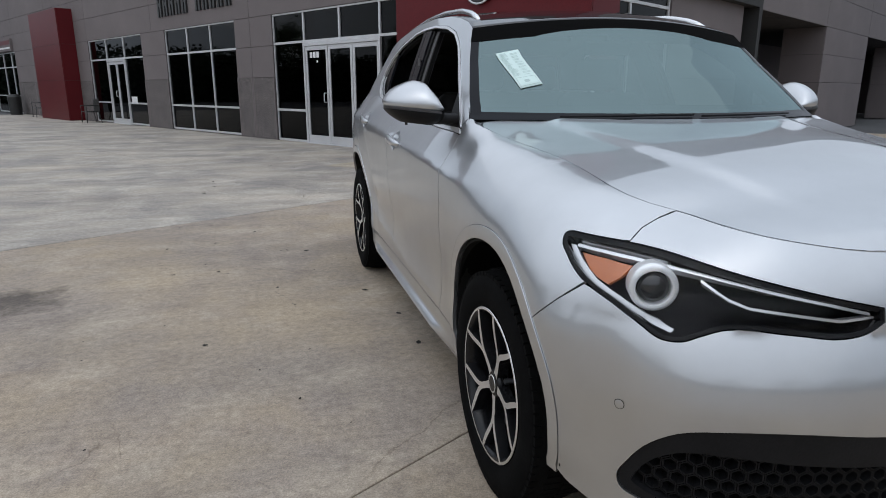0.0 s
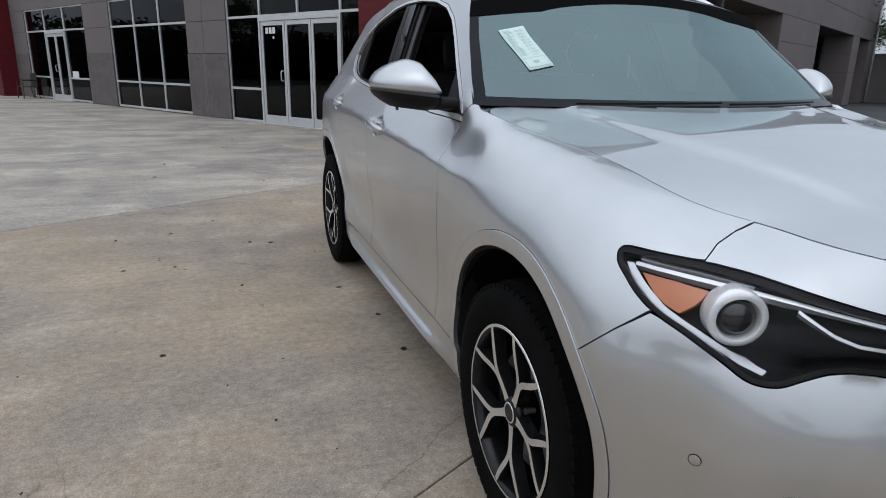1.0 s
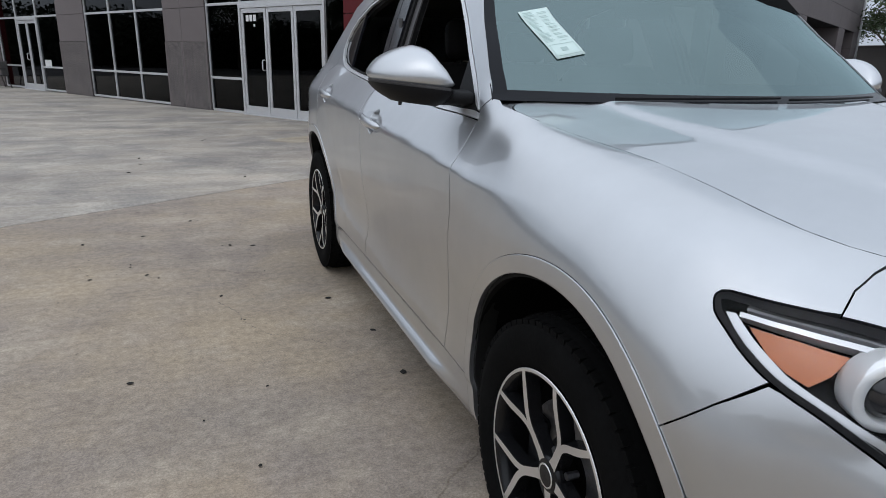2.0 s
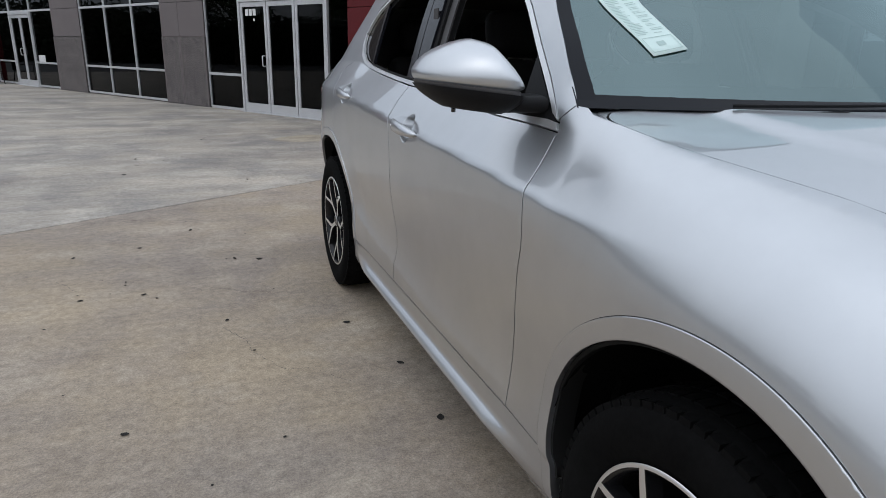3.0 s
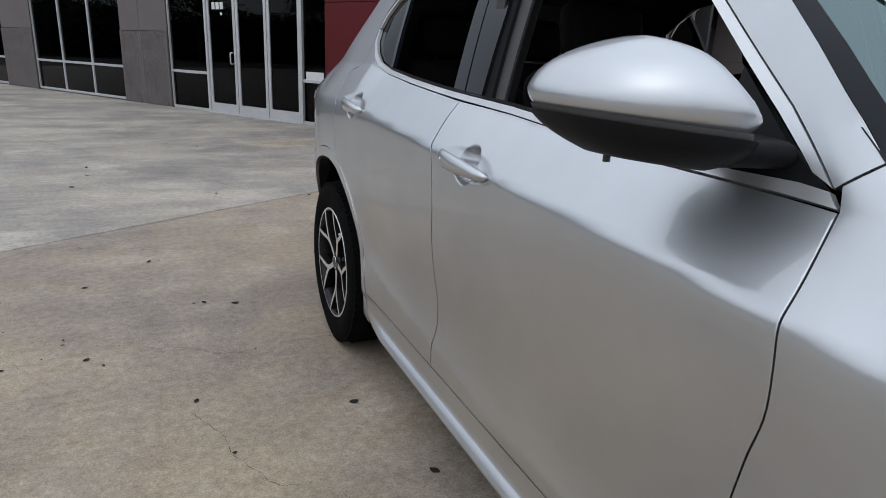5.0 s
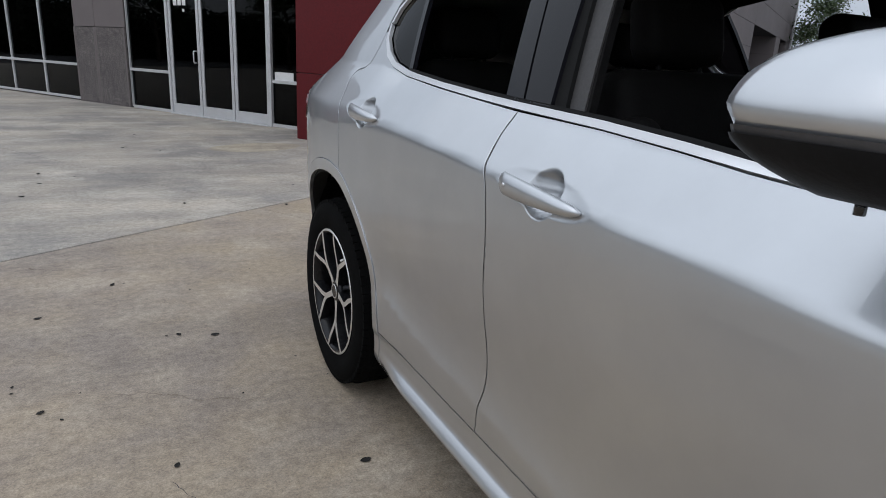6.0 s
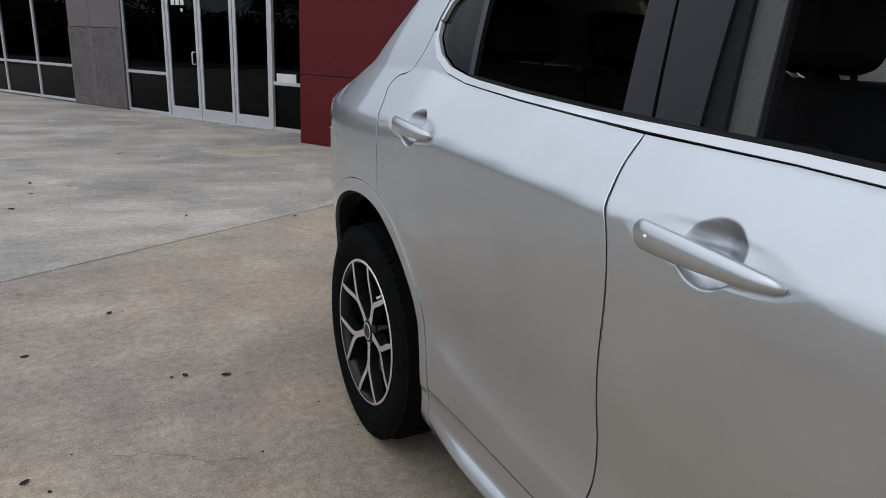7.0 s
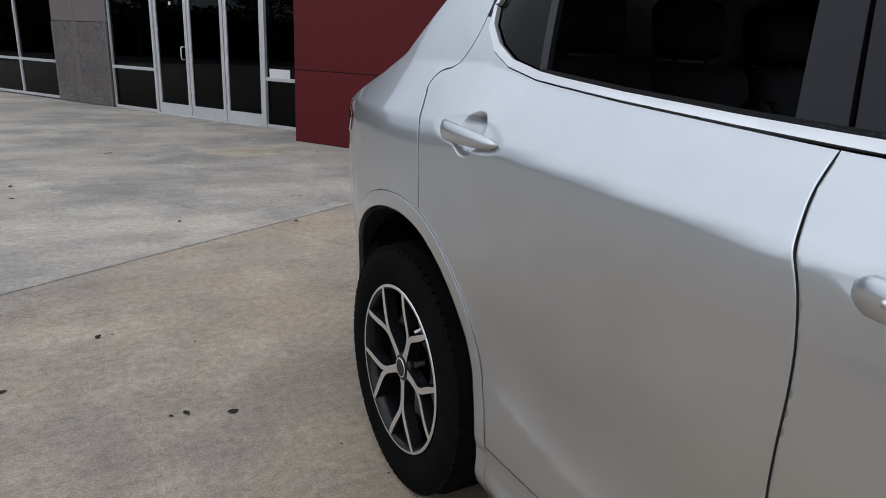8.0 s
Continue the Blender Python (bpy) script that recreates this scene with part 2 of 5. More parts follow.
tan_slab, pale_slab = slab_mesh("slab_tan", SLAB, SLAB), slab_mesh("slab_pale", SLAB, SLAB)
tan_slab.materials.append(M["tan"]), pale_slab.materials.append(M["pale"])
for i in range(-6, 8):
    for j in range(-3, 10):
        u = 0.74 - U0 + i * SLAB
        n = -0.30 + j * SLAB
        if u > -5.4 and n < -0.5:
            continue
        s = new("slab", tan_slab if i < 1 else pale_slab)
        s.parent = pavement
        s.location = (u + (0.012 if i > 0 else 0.0), n, 0)


# ---- long front of the building (u along it, n out of it) ----
def structure(name, m, label, category="wall"):
    return empty(name, m, label=label, category=category, kind="structure")


wall_long = structure("wall_long", B, "taupe precast concrete front wall with recessed joints and rough lower course")
bm = bmesh.new()
HIGH = 6.6
for u0, u1, z0, z1 in ((4.07, 5.93, 0, 3.06), (10.35, 12.2, 0, 3.06), (17.36, 28.1, 0, 3.06), (-5.2, 33.5, 3.06, HIGH), (33.0, 33.5, 0, 3.06), (-5.2, -1.45, 0, 3.06)):
    add_box(bm, u0, u1, -0.35, -0.02, z0, z1)
part("backing", bm, M["core"], wall_long)
panel_cache = {}


def panel(parent, mat, u0, u1, z0, z1, n0=-0.02, n1=0.0, gap=0.011, name="panel"):
    key = (mat.name, round(u1 - u0, 3), round(z1 - z0, 3), round(n1 - n0, 3))
    if key not in panel_cache:
        bm = boxes((gap / 2, u1 - u0 - gap / 2, 0, n1 - n0, gap / 2, z1 - z0 - gap / 2), bevel=0.004)
        me = bpy.data.meshes.new(name)
        bm.to_mesh(me)
        bm.free()
        me.materials.append(mat)
        panel_cache[key] = me
    ob = new(name, panel_cache[key])
    ob.parent = parent
    ob.location = (u0, n0, z0)
    return ob


for u0, u1 in ((4.07, 5.13), (5.13, 5.93), (10.35, 12.2), (17.36, 19.2), (22.3, 25.2), (25.2, 28.1)):
    panel(wall_long, M["base"], u0, u1, 0.0, 1.56, -0.02, 0.012)
    for a, b in ((u0 + 0.006, u0 + 0.055), (u1 - 0.055, u1 - 0.006)):          # smooth cast borders
        panel(wall_long, M["wall"], a, b, 0.003, 1.557, 0.0, 0.017, 0.001, "border")
    panel(wall_long, M["wall"], u0, u1, 1.56, 2.33)
    panel(wall_long, M["wall"], u0, u1, 2.33, 3.06)
for z0, z1 in ((3.06, 3.87), (3.87, 4.60), (4.60, 5.6), (5.6, HIGH)):
    for u0, u1 in ((-1.6, 5.13), (5.13, 11.3), (11.3, 17.4), (17.4, 22.4), (22.4, 28.1), (28.1, 33.5)):
        panel(wall_long, M["wall"], u0, u1, z0, z1)


def frame_bars(bars, depth=0.07, n0=-0.10):
    return boxes(*[(a, b, n0, n0 + depth, c, d) for a, b, c, d in bars], bevel=0.004)


def window_unit(name, label, cols, rows, skip=(), w=0.055, parent_m=B):
    """An aluminium glazed front: vertical bars at cols, rails at rows, a pane in each field."""
    ob = structure(name, parent_m, label, "window")
    bars = [(c - w / 2, c + w / 2, rows[0], rows[-1]) for c in cols]
    for k, c in enumerate(bars):
        blocked = [s for s in skip if abs(cols[k] - (s[0] + s[1]) / 2) < (s[1] - s[0]) / 2 - 0.01]
        if blocked:
            bars[k] = (c[0], c[1], blocked[0][2], rows[-1])
    part("window_frame", frame_bars(bars), M["alu"], ob)
    rails = []
    for r in rows:
        cut = [s for s in skip if r < s[2] - 0.01]
        spans = [(cols[0], cols[-1])]
        for s in cut:
            spans = [q for a, b in spans for q in ((a, min(b, s[0])), (max(a, s[1]), b)) if q[1] - q[0] > 0.01]
        rails += [(a + w / 2, b - w / 2, r - w / 2, r + w / 2) for a, b in spans]
    part("rail", frame_bars(rails, 0.066, -0.098), M["alu"], ob)
    for c0, c1 in zip(cols, cols[1:]):
        for r0, r1 in zip(rows, rows[1:]):
            if any(s[0] - 0.01 <= c0 and c1 <= s[1] + 0.01 and r1 <= s[2] + 0.01 for s in skip):
                continue
            part("pane", boxes((c0 + w / 2 - 0.01, c1 - w / 2 + 0.01, -0.072, -0.064, r0 + w / 2 - 0.01, r1 - w / 2 + 0.01)), M["glass"], ob)
    return ob


def glass_door(name, label, leaves, top, handle_at):
    ob = structure(name, B, label, "door")
    a, b = leaves[0][0], leaves[-1][1]
    part("door_frame", boxes((a - 0.06, a, -0.11, -0.01, 0.0, top + 0.08), (b, b + 0.06, -0.11, -0.01, 0.0, top + 0.08), (a, b, -0.11, -0.01, top, top + 0.08), bevel=0.005), M["alu"], ob)
    part("threshold", boxes((a, b, -0.12, 0.03, 0.0, 0.018), bevel=0.004), M["alu"], ob)
    for u0, u1 in leaves:
        s = 0.075
        leaf = part("door_leaf", boxes((u0 + 0.006, u0 + s, -0.085, -0.035, 0.022, top - 0.006), (u1 - s, u1 - 0.006, -0.085, -0.035, 0.022, top - 0.006),
                                       (u0 + s, u1 - s, -0.085, -0.035, 0.022, 0.20), (u0 + s, u1 - s, -0.085, -0.035, top - 0.10, top - 0.006), bevel=0.004), M["alu"], ob)
        part("pane", boxes((u0 + s - 0.01, u1 - s + 0.01, -0.064, -0.056, 0.19, top - 0.09)), M["glass"], leaf)
    for u in handle_at:
        pts = [(u, -0.035, 0.98), (u, 0.02, 0.98), (u, 0.035, 1.0), (u, 0.035, 1.17), (u, 0.02, 1.19), (u, -0.035, 1.19)]
        put("pull_handle", tube(pts, 0.012), M["alu"], ob)
    return ob


window_unit("window_1", "dark tinted shopfront glazing in pale aluminium, three by three panes", (5.93, 7.40, 8.87, 10.35), (0.05, 0.77, 2.33, 3.05))
window_unit("window_2", "dark tinted glazing with a transom over the entrance doors", (-1.45, -0.72, 0.0, 1.37, 2.75, 4.07), (0.03, 0.77, 2.37, 3.05), skip=((0.0, 2.75, 2.37),))
window_unit("window_3", "dark tinted glazing round a pair of glass doors", (12.2, 13.9, 15.6, 17.36), (0.05, 0.77, 2.33, 3.05), skip=((13.9, 15.6, 2.33),))
window_unit("window_4", "dark shopfront glazing at the far end of the front", (28.1, 29.0, 30.6, 33.0), (0.05, 0.9, 2.33, 3.05))
door_1 = glass_door("door_1", "three-leaf aluminium and dark glass entrance door, closed", ((0.03, 0.925), (0.933, 1.826), (1.834, 2.72)), 2.26, (1.93,))
door_2 = glass_door("door_2", "pair of narrow aluminium glass doors, closed", ((13.95, 14.746), (14.754, 15.55)), 2.23, (14.84,))
# the number over the door, as plain bars
for k in range(3):
    part("door_number", boxes((2.20 + 0.13 * k, 2.30 + 0.13 * k, -0.0555, -0.0535, 1.99, 2.12)), M["white"], door_1)
part("notice", boxes((2.24, 2.30, -0.0555, -0.0535, 1.88, 1.93)), M["white"], door_1)
part("notice", boxes((-0.52, -0.08, -0.062, -0.058, 0.785, 0.93)), M["white"], bpy.data.objects["window_2"])
part("notice", boxes((13.2, 13.7, -0.062, -0.058, 0.80, 1.0)), M["white"], bpy.data.objects["window_3"])
# the rooms behind the glass, their dimness put into the near-black colour
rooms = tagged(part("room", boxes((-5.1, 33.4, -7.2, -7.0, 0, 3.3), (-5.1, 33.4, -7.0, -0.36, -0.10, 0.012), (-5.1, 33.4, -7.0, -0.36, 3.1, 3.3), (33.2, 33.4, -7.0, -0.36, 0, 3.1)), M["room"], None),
               "interior walls and floor coloured near black to look dim behind the glazing", "room", kind="structure")
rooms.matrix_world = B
roof = tagged(part("roof", boxes((-5.2, 33.5, -33.8, -0.35, HIGH - 0.25, HIGH - 0.05)), M["core"], None), "flat roof deck behind the parapet", "roof", kind="structure")
roof.matrix_world = B


def red_portal(name, u0, u1, n1, high, joints, label):
    ob = structure(name, B, label, "portal")
    part("core", boxes((u0 + 0.02, u1 - 0.02, 0.002, n1 - 0.03, 0, high - 0.02)), M["core"], ob)
    zs = [0.0, *joints, high]
    for z0, z1 in zip(zs, zs[1:]):
        panel(ob, M["red"], u0, u1, z0, z1, n1 - 0.03, n1, 0.010)
        for u in (u0, u1 - 0.02):
            bm = boxes((u, u + 0.02, 0.002, n1 - 0.032, z0 + 0.005, z1 - 0.005), bevel=0.003)
            part("side_panel", bm, M["red"], ob)
    part("top_panel", boxes((u0 + 0.02, u1 - 0.02, 0.002, n1 - 0.03, high - 0.02, high)), M["red"], ob)
    return ob


red_1 = red_portal("red_portal_entrance", -5.5, -1.42, 0.78, 5.4, (0.98, 2.0, 3.0, 4.0), "dark red metal clad portal beside the entrance")
red_2 = red_portal("red_portal_far", 18.72, 22.5, 0.6, 4.35, (1.6, 3.0), "dark red metal clad portal standing out of the far wall")
# round emblem high on the red portal, without its writing
bm = bmesh.new()
bmesh.ops.create_cone(bm, cap_ends=True, segments=40, radius1=0.34, radius2=0.32, depth=0.05, matrix=Matrix.Translation((-3.45, 0.805, 2.94)) @ pose(0, 0, 0, 90))
emblem = tagged(part("round_emblem", bm, M["black_metal"], None), "dark round plain emblem on the red portal", "sign")
emblem.matrix_world = B
ring = [(-3.45 + 0.325 * math.cos(2 * math.pi * k / 48), 0.832, 2.94 + 0.325 * math.sin(2 * math.pi * k / 48)) for k in range(49)]
put("emblem_ring", tube(ring, 0.016, 8, False), M["alu"], emblem, "silver ring round the emblem")

# raised dark lettering over the windows: plain upright bars
sign = empty("wall_sign", B, label="row of raised black sign characters on the wall", category="sign")
for k in range(11):
    if k == 5:
        continue
    u = 10.55 - 0.43 * k
    part("character", boxes((u - 0.30, u - 0.20, 0.0, 0.06, 3.44, 4.15), (u - 0.12, u - 0.02, 0.0, 0.06, 3.44, 4.15), (u - 0.20, u - 0.12, 0.0, 0.05, 3.75, 3.85), bevel=0.008), M["black_metal"], sign)
sign_far = empty("shop_sign", B, label="small grey box sign with a red stripe over the far glazing", category="sign")
part("box", boxes((28.2, 31.5, 0.0, 0.12, 3.1, 3.7), bevel=0.01), M["wall"], sign_far)
part("stripe", boxes((28.3, 31.4, 0.12, 0.125, 3.42, 3.62)), M["red"], sign_far)
part("stripe", boxes((28.3, 31.4, 0.12, 0.125, 3.22, 3.30)), M["white"], sign_far)


def bench(m):
    ob = empty("bench", m, label="black metal outdoor armchair against the wall", category="bench", group="metal seats by the wall")
    for x in (-0.3, 0.3):
        put("leg", tube([(x, 0.25, 0.0), (x, 0.22, 0.42), (x, -0.2, 0.40), (x, -0.28, 0.0)], 0.017, 8), M["black_metal"], ob)
        put("arm", tube([(x, 0.22, 0.42), (x, 0.24, 0.64), (x, -0.22, 0.64)], 0.015, 8), M["black_metal"], ob)
    part("seat", boxes(*[(-0.3, 0.3, -0.2 + 0.075 * k, -0.14 + 0.075 * k, 0.415, 0.435) for k in range(6)], bevel=0.004), M["black_metal"], ob)
    part("backrest", boxes(*[(-0.3 + 0.075 * k, -0.25 + 0.075 * k, -0.25, -0.23, 0.42, 0.88) for k in range(9)], (-0.31, 0.31, -0.255, -0.225, 0.86, 0.90), bevel=0.004), M["black_metal"], ob)
    return ob


bench(B @ pose(16.6, 0.45, 0))
bench(B @ pose(23.3, 0.45, 0))
bin_ob = empty("litter_bin", B @ pose(27.3, 0.5, 0), label="dark round litter bin by the far wall", category="bin")
bm = bmesh.new()
bmesh.ops.create_cone(bm, cap_ends=True, segments=24, radius1=0.26, radius2=0.30, depth=0.85, matrix=Matrix.Translation((0, 0, 0.425)))
part("drum", bm, M["black_metal"], bin_ob)
bm = bmesh.new()
bmesh.ops.create_cone(bm, cap_ends=True, segments=24, radius1=0.32, radius2=0.22, depth=0.14, matrix=Matrix.Translation((0, 0, 0.92)))
part("lid", bm, M["black_metal"], bin_ob)

# ---- short front, round the corner: x runs back towards the corner, y out of this front ----
CU = -4.9
V = B @ Matrix.Translation((CU, 0, 0)) @ pose(0, 0, 0, 0, 0, 90)
wall_short = structure("wall_short", V, "taupe precast concrete side wall with deep dark bays")
PIERS = ((-6.6, -2.98), (-18.9, -13.4), (-28.2, -26.4), (-33.4, -31.2))
bm = bmesh.new()
add_box(bm, -33.4, 0.0, -0.35, -0.02, 3.12, HIGH)
for v0, v1 in PIERS:
    add_box(bm, v0 + 0.02, v1 - 0.02, -1.2, -0.02, 0, 3.12)
add_box(bm, -33.4, -6.6, -4.2, -4.0, 0, 3.12)
add_box(bm, -33.4, -6.6, -4.0, -0.36, 3.12, 3.3)
add_box(bm, -6.6, -6.4, -4.0, -1.2, 0, 3.12)
part("backing", bm, M["core"], wall_short)
for v0, v1 in PIERS:
    for z0, z1 in ((0, 1.5), (1.5, 2.33), (2.33, 3.12)):
        panel(wall_short, M["wall"], v0, v1, z0, z1)
        for v in (v0, v1 - 0.018):
            part("side_panel", boxes((v, v + 0.018, -1.19, -0.022, z0 + 0.005, z1 - 0.005)), M["wall"], wall_short)
for z0, z1 in ((3.12, 4.0), (4.0, 4.9), (4.9, HIGH)):
    for v0, v1 in ((-2.98, 0.0), (-6.6, -2.98), (-13.4, -6.6), (-18.9, -13.4), (-26.4, -18.9), (-33.4, -26.4)):
        panel(wall_short, M["wall"], v0, v1, z0, z1)
for v0, v1 in ((-13.4, -6.6), (-26.4, -18.9), (-31.2, -28.2)):
    panel(wall_short, M["wall"], v0, v1, 0.0, 3.1, -3.99, -3.97)
window_unit("window_5", "dark glazing with pale bars between the red portal and a pier", (-2.95, -1.5, 0.0), (0.05, 0.77, 2.33, 2.75, 3.12), parent_m=V)
window_unit("window_6", "dim glazing set back in the first bay", (-9.6, -8.2, -6.8), (0.05, 0.9, 2.2, 3.0), parent_m=V @ Matrix.Translation((0, -3.8, 0)))
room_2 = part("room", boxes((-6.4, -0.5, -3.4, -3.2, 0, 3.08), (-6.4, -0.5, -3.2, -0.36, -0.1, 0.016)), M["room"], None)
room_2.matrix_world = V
tagged(room_2, "interior coloured near black to look dim behind the corner glazing", "room", kind="structure")
pipe = put("drainpipe", tube([(-32.6, 0.10, 0.05), (-32.6, 0.10, 4.9)], 0.06, 12), M["alu"])
pipe.matrix_world = V
tagged(pipe, "pale metal drainpipe at the end of the wall", "pipe")
end_wall = part("wall_end", boxes((-33.75, -33.4, -30.0, 0.0, 0, HIGH)), M["wall"], None)
end_wall.matrix_world = V
tagged(end_wall, "plain taupe end wall of the building", "wall", kind="structure")


# ---- distance: a low boundary wall and trees ----
def at(az, dist):
    a = radians(az)
    return (-1.6 + dist * math.sin(a), 0.5 + dist * math.cos(a))


a, b = at(47, 46), at(125, 46)
bw_m = Matrix.Translation((a[0], a[1], 0)) @ pose(0, 0, 0, 0, 0, math.degrees(math.atan2(b[1] - a[1], b[0] - a[0])))
length = math.hypot(b[0] - a[0], b[1] - a[1])
bm = boxes((-12, length, 0, 0.25, -0.03, 2.45), (-12, length, -0.04, 0.29, 2.45, 2.55), bevel=0.01)
bw = part("boundary_wall", bm, M["stucco"], None)
bw.matrix_world = bw_m
tagged(bw, "long low grey rendered boundary wall", "wall", kind="structure")


def tree(x, y, high, spread, seed, leaves=1500, size=0.16):
    rnd = random.Random(seed)
    ob = empty("tree", Matrix.Translation((x, y, -0.02)), label="young broadleaf tree with an open green crown", category="tree", group="trees round the lot")
    verts, faces = [], []
    tips = []

    def limb(p, d, l, r, depth):
        n = 5
        pts, rad = [], []
        for i in range(n + 1):
            t = i / n
            pts.append(p + d * l * t + Vector((rnd.uniform(-1, 1), rnd.uniform(-1, 1), 0)) * 0.03 * l * (t > 0))
            rad.append(r * (1 - 0.55 * t))
        me = tube(pts, rad, 7, False)
        k = len(verts)
        verts.extend(v.co[:] for v in me.vertices)
        faces.extend(tuple(i + k for i in f.vertices) for f in me.polygons)
        bpy.data.meshes.remove(me)
        end = pts[-1]
        if depth == 0:
            tips.append(end)
            tips.append(pts[3])
            return
        for c in range(rnd.choice((3, 4)) if depth > 1 else 3):
            a = rnd.uniform(0, 2 * math.pi)
            nd = (d * rnd.uniform(0.4, 0.9) + Vector((math.cos(a), math.sin(a), rnd.uniform(0.1, 0.5))) * spread).normalized()
            limb(pts[rnd.choice((3, 4, 5))], nd, l * rnd.uniform(0.5, 0.72), r * 0.45, depth - 1)

    limb(Vector((0, 0, 0)), Vector((0.04, 0.02, 1)).normalized(), high * 0.42, high * 0.02, 3)
    put("trunk", mesh_of("trunk", verts, faces, True), M["bark"], ob)
    lv, lf = [], []
    for k in range(leaves):
        c = rnd.choice(tips)
        o = c + Vector((rnd.gauss(0, 1), rnd.gauss(0, 1), rnd.gauss(0, 0.8))) * high * 0.055
        a, t = Vector((rnd.uniform(-1, 1), rnd.uniform(-1, 1), rnd.uniform(-0.6, 0.6))).normalized(), Vector((rnd.uniform(-1, 1), rnd.uniform(-1, 1), rnd.uniform(-1, 1)))
        w = a.cross(t).normalized()
        s = size * rnd.uniform(0.6, 1.2)
        i = len(lv)
        lv += [o - a * s, o + w * s * 0.45, o + a * s, o - w * s * 0.45]
        lf.append((i, i + 1, i + 2, i + 3))
    tagged(put("crown", mesh_of("crown", lv, lf), M["leafy"], ob), "green leaves", kind="stuff")
    return ob


for k, (az, dist, high, sp) in enumerate(((57.0, 40, 6.2, 0.8), (61.0, 41, 5.6, 0.8), (66, 40, 6.2, 0.9), (73, 41, 6.0, 0.8), (53.2, 44, 5.0, 0.7))):
    x, y = at(az, dist)
    tree(x, y, high, sp, 11 + k, 6500, 0.085)
# trees across the lot, which show in the glass and the paint
for k, (x, y, high) in enumerate(((-34, 12, 7.5), (-38, 22, 8.5), (-33, 1, 7), (-36, -12, 8), (-26, -24, 8), (-13, -33, 8.5), (2, -38, 8), (16, -36, 7.5), (32, -27, 8), (-42, 34, 9))):
    tree(x, y, high, 0.95, 40 + k, 4200, 0.15)


# ---- the car: right-hand skin as a surface over s (along the car, round the nose) and height ----
from mathutils import geometry


def hermite(xs, ys, x):
    """Smooth monotone interpolation through a short table."""
    xs, ys = np.asarray(xs, float), np.asarray(ys, float)
    h, d = np.diff(xs), np.diff(ys) / np.diff(xs)
    m = np.concatenate(([d[0]], np.where(d[:-1] * d[1:] > 0, 2 * d[:-1] * d[1:] / (d[:-1] + d[1:] + 1e-12), 0.0), [d[-1]]))
    x = np.clip(x, xs[0], xs[-1])
    i = np.clip(np.searchsorted(xs, x) - 1, 0, len(h) - 1)
    t = (x - xs[i]) / h[i]
    return ((2 * t**3 - 3 * t**2 + 1) * ys[i] + (t**3 - 2 * t**2 + t) * h[i] * m[i]
            + (-2 * t**3 + 3 * t**2) * ys[i + 1] + (t**3 - t**2) * h[i] * m[i + 1])


def smooth(a, b, x):
    t = np.clip((x - a) / (b - a), 0.0, 1.0)
    return t * t * (3 - 2 * t)


# half width against height, mid car
SIDE_Z = [0.16, 0.21, 0.25, 0.29, 0.326, 0.348, 0.370, 0.385, 0.424, 0.430, 0.445, 0.465, 0.49, 0.52, 0.56, 0.60, 0.70, 0.82, 0.95, 1.012, 1.034, 1.047, 1.060, 1.122, 1.17]
SIDE_X = [0.835, 0.862, 0.884, 0.898, 0.901, 0.9015, 0.9010, 0.9035, 0.9062, 0.9058, 0.9030, 0.8995, 0.8968, 0.8955, 0.8968, 0.9005, 0.9145, 0.927, 0.930, 0.928, 0.9245, 0.9175, 0.908, 0.864, 0.828]
EVEN_Z = [0.16, 0.21, 0.25, 0.29, 0.326, 0.348, 0.370, 0.385, 0.42, 0.46, 0.52, 0.60, 0.70, 0.82, 0.95]      # where the doors have no fold
EVEN_X = [0.835, 0.862, 0.884, 0.898, 0.901, 0.9015, 0.9010, 0.9035, 0.9005, 0.897, 0.895, 0.901, 0.915, 0.927, 0.930]
LEDGE_Z = [0.16, 0.21, 0.25, 0.284, 0.2905, 0.296, 0.326, 0.348]
LEDGE_X = [0.0, 0.004, 0.017, 0.028, 0.0305, 0.0285, 0.0035, 0.001]
BELT_Y = [0.0, 0.62, 1.14, 1.75, 2.40, 2.62, 3.6]
BELT_Z = [1.10, 1.12, 1.138, 1.170, 1.213, 1.240, 1.26]
# the fold low on the doors, and how the shoulder crease climbs
FOLD_Y = [0.60, 0.87, 1.30, 1.44, 1.72, 2.03, 2.17, 2.30, 2.45]
FOLD_Z = [0.430, 0.430, 0.425, 0.440, 0.463, 0.482, 0.500, 0.530, 0.550]
CREASE_Y = [0.5, 0.9, 1.37, 1.9, 2.4, 2.8]
CREASE_D = [-0.028, -0.006, 0.005, 0.020, 0.029, 0.020]
# where the fender begins to turn inwards
TURN_S = [-0.6, -0.42, -0.3, -0.06, 0.1, 0.3, 0.7]
TURN_Z = [0.68, 0.665, 0.69, 0.775, 0.80, 0.82, 0.85]
# hood seam along the fender: inset from the widest line, and height
TOP_S = [-1.5, -1.1, -0.9, -0.78, -0.615, -0.3, 0.0, 0.30, 0.533, 0.7]
TOP_X = [0.078, 0.083, 0.108, 0.155, 0.25, 0.255, 0.232, 0.180, 0.138, 0.12]
TOP_Z = [0.945, 0.957, 0.977, 0.990, 1.008, 1.055, 1.089, 1.125, 1.165, 1.186]
NOSE_Z = [0.16, 0.22, 0.30, 0.40, 0.50, 0.62, 0.72, 0.80]
NOSE_D = [0.10, 0.055, 0.03, 0.020, 0.012, 0.0, -0.004, 0.0]
REAR_AXLE = 2.818


def belt(y):
    return hermite(BELT_Y, BELT_Z, y)


def top_z(s):
    return hermite(TOP_S, TOP_Z, s)


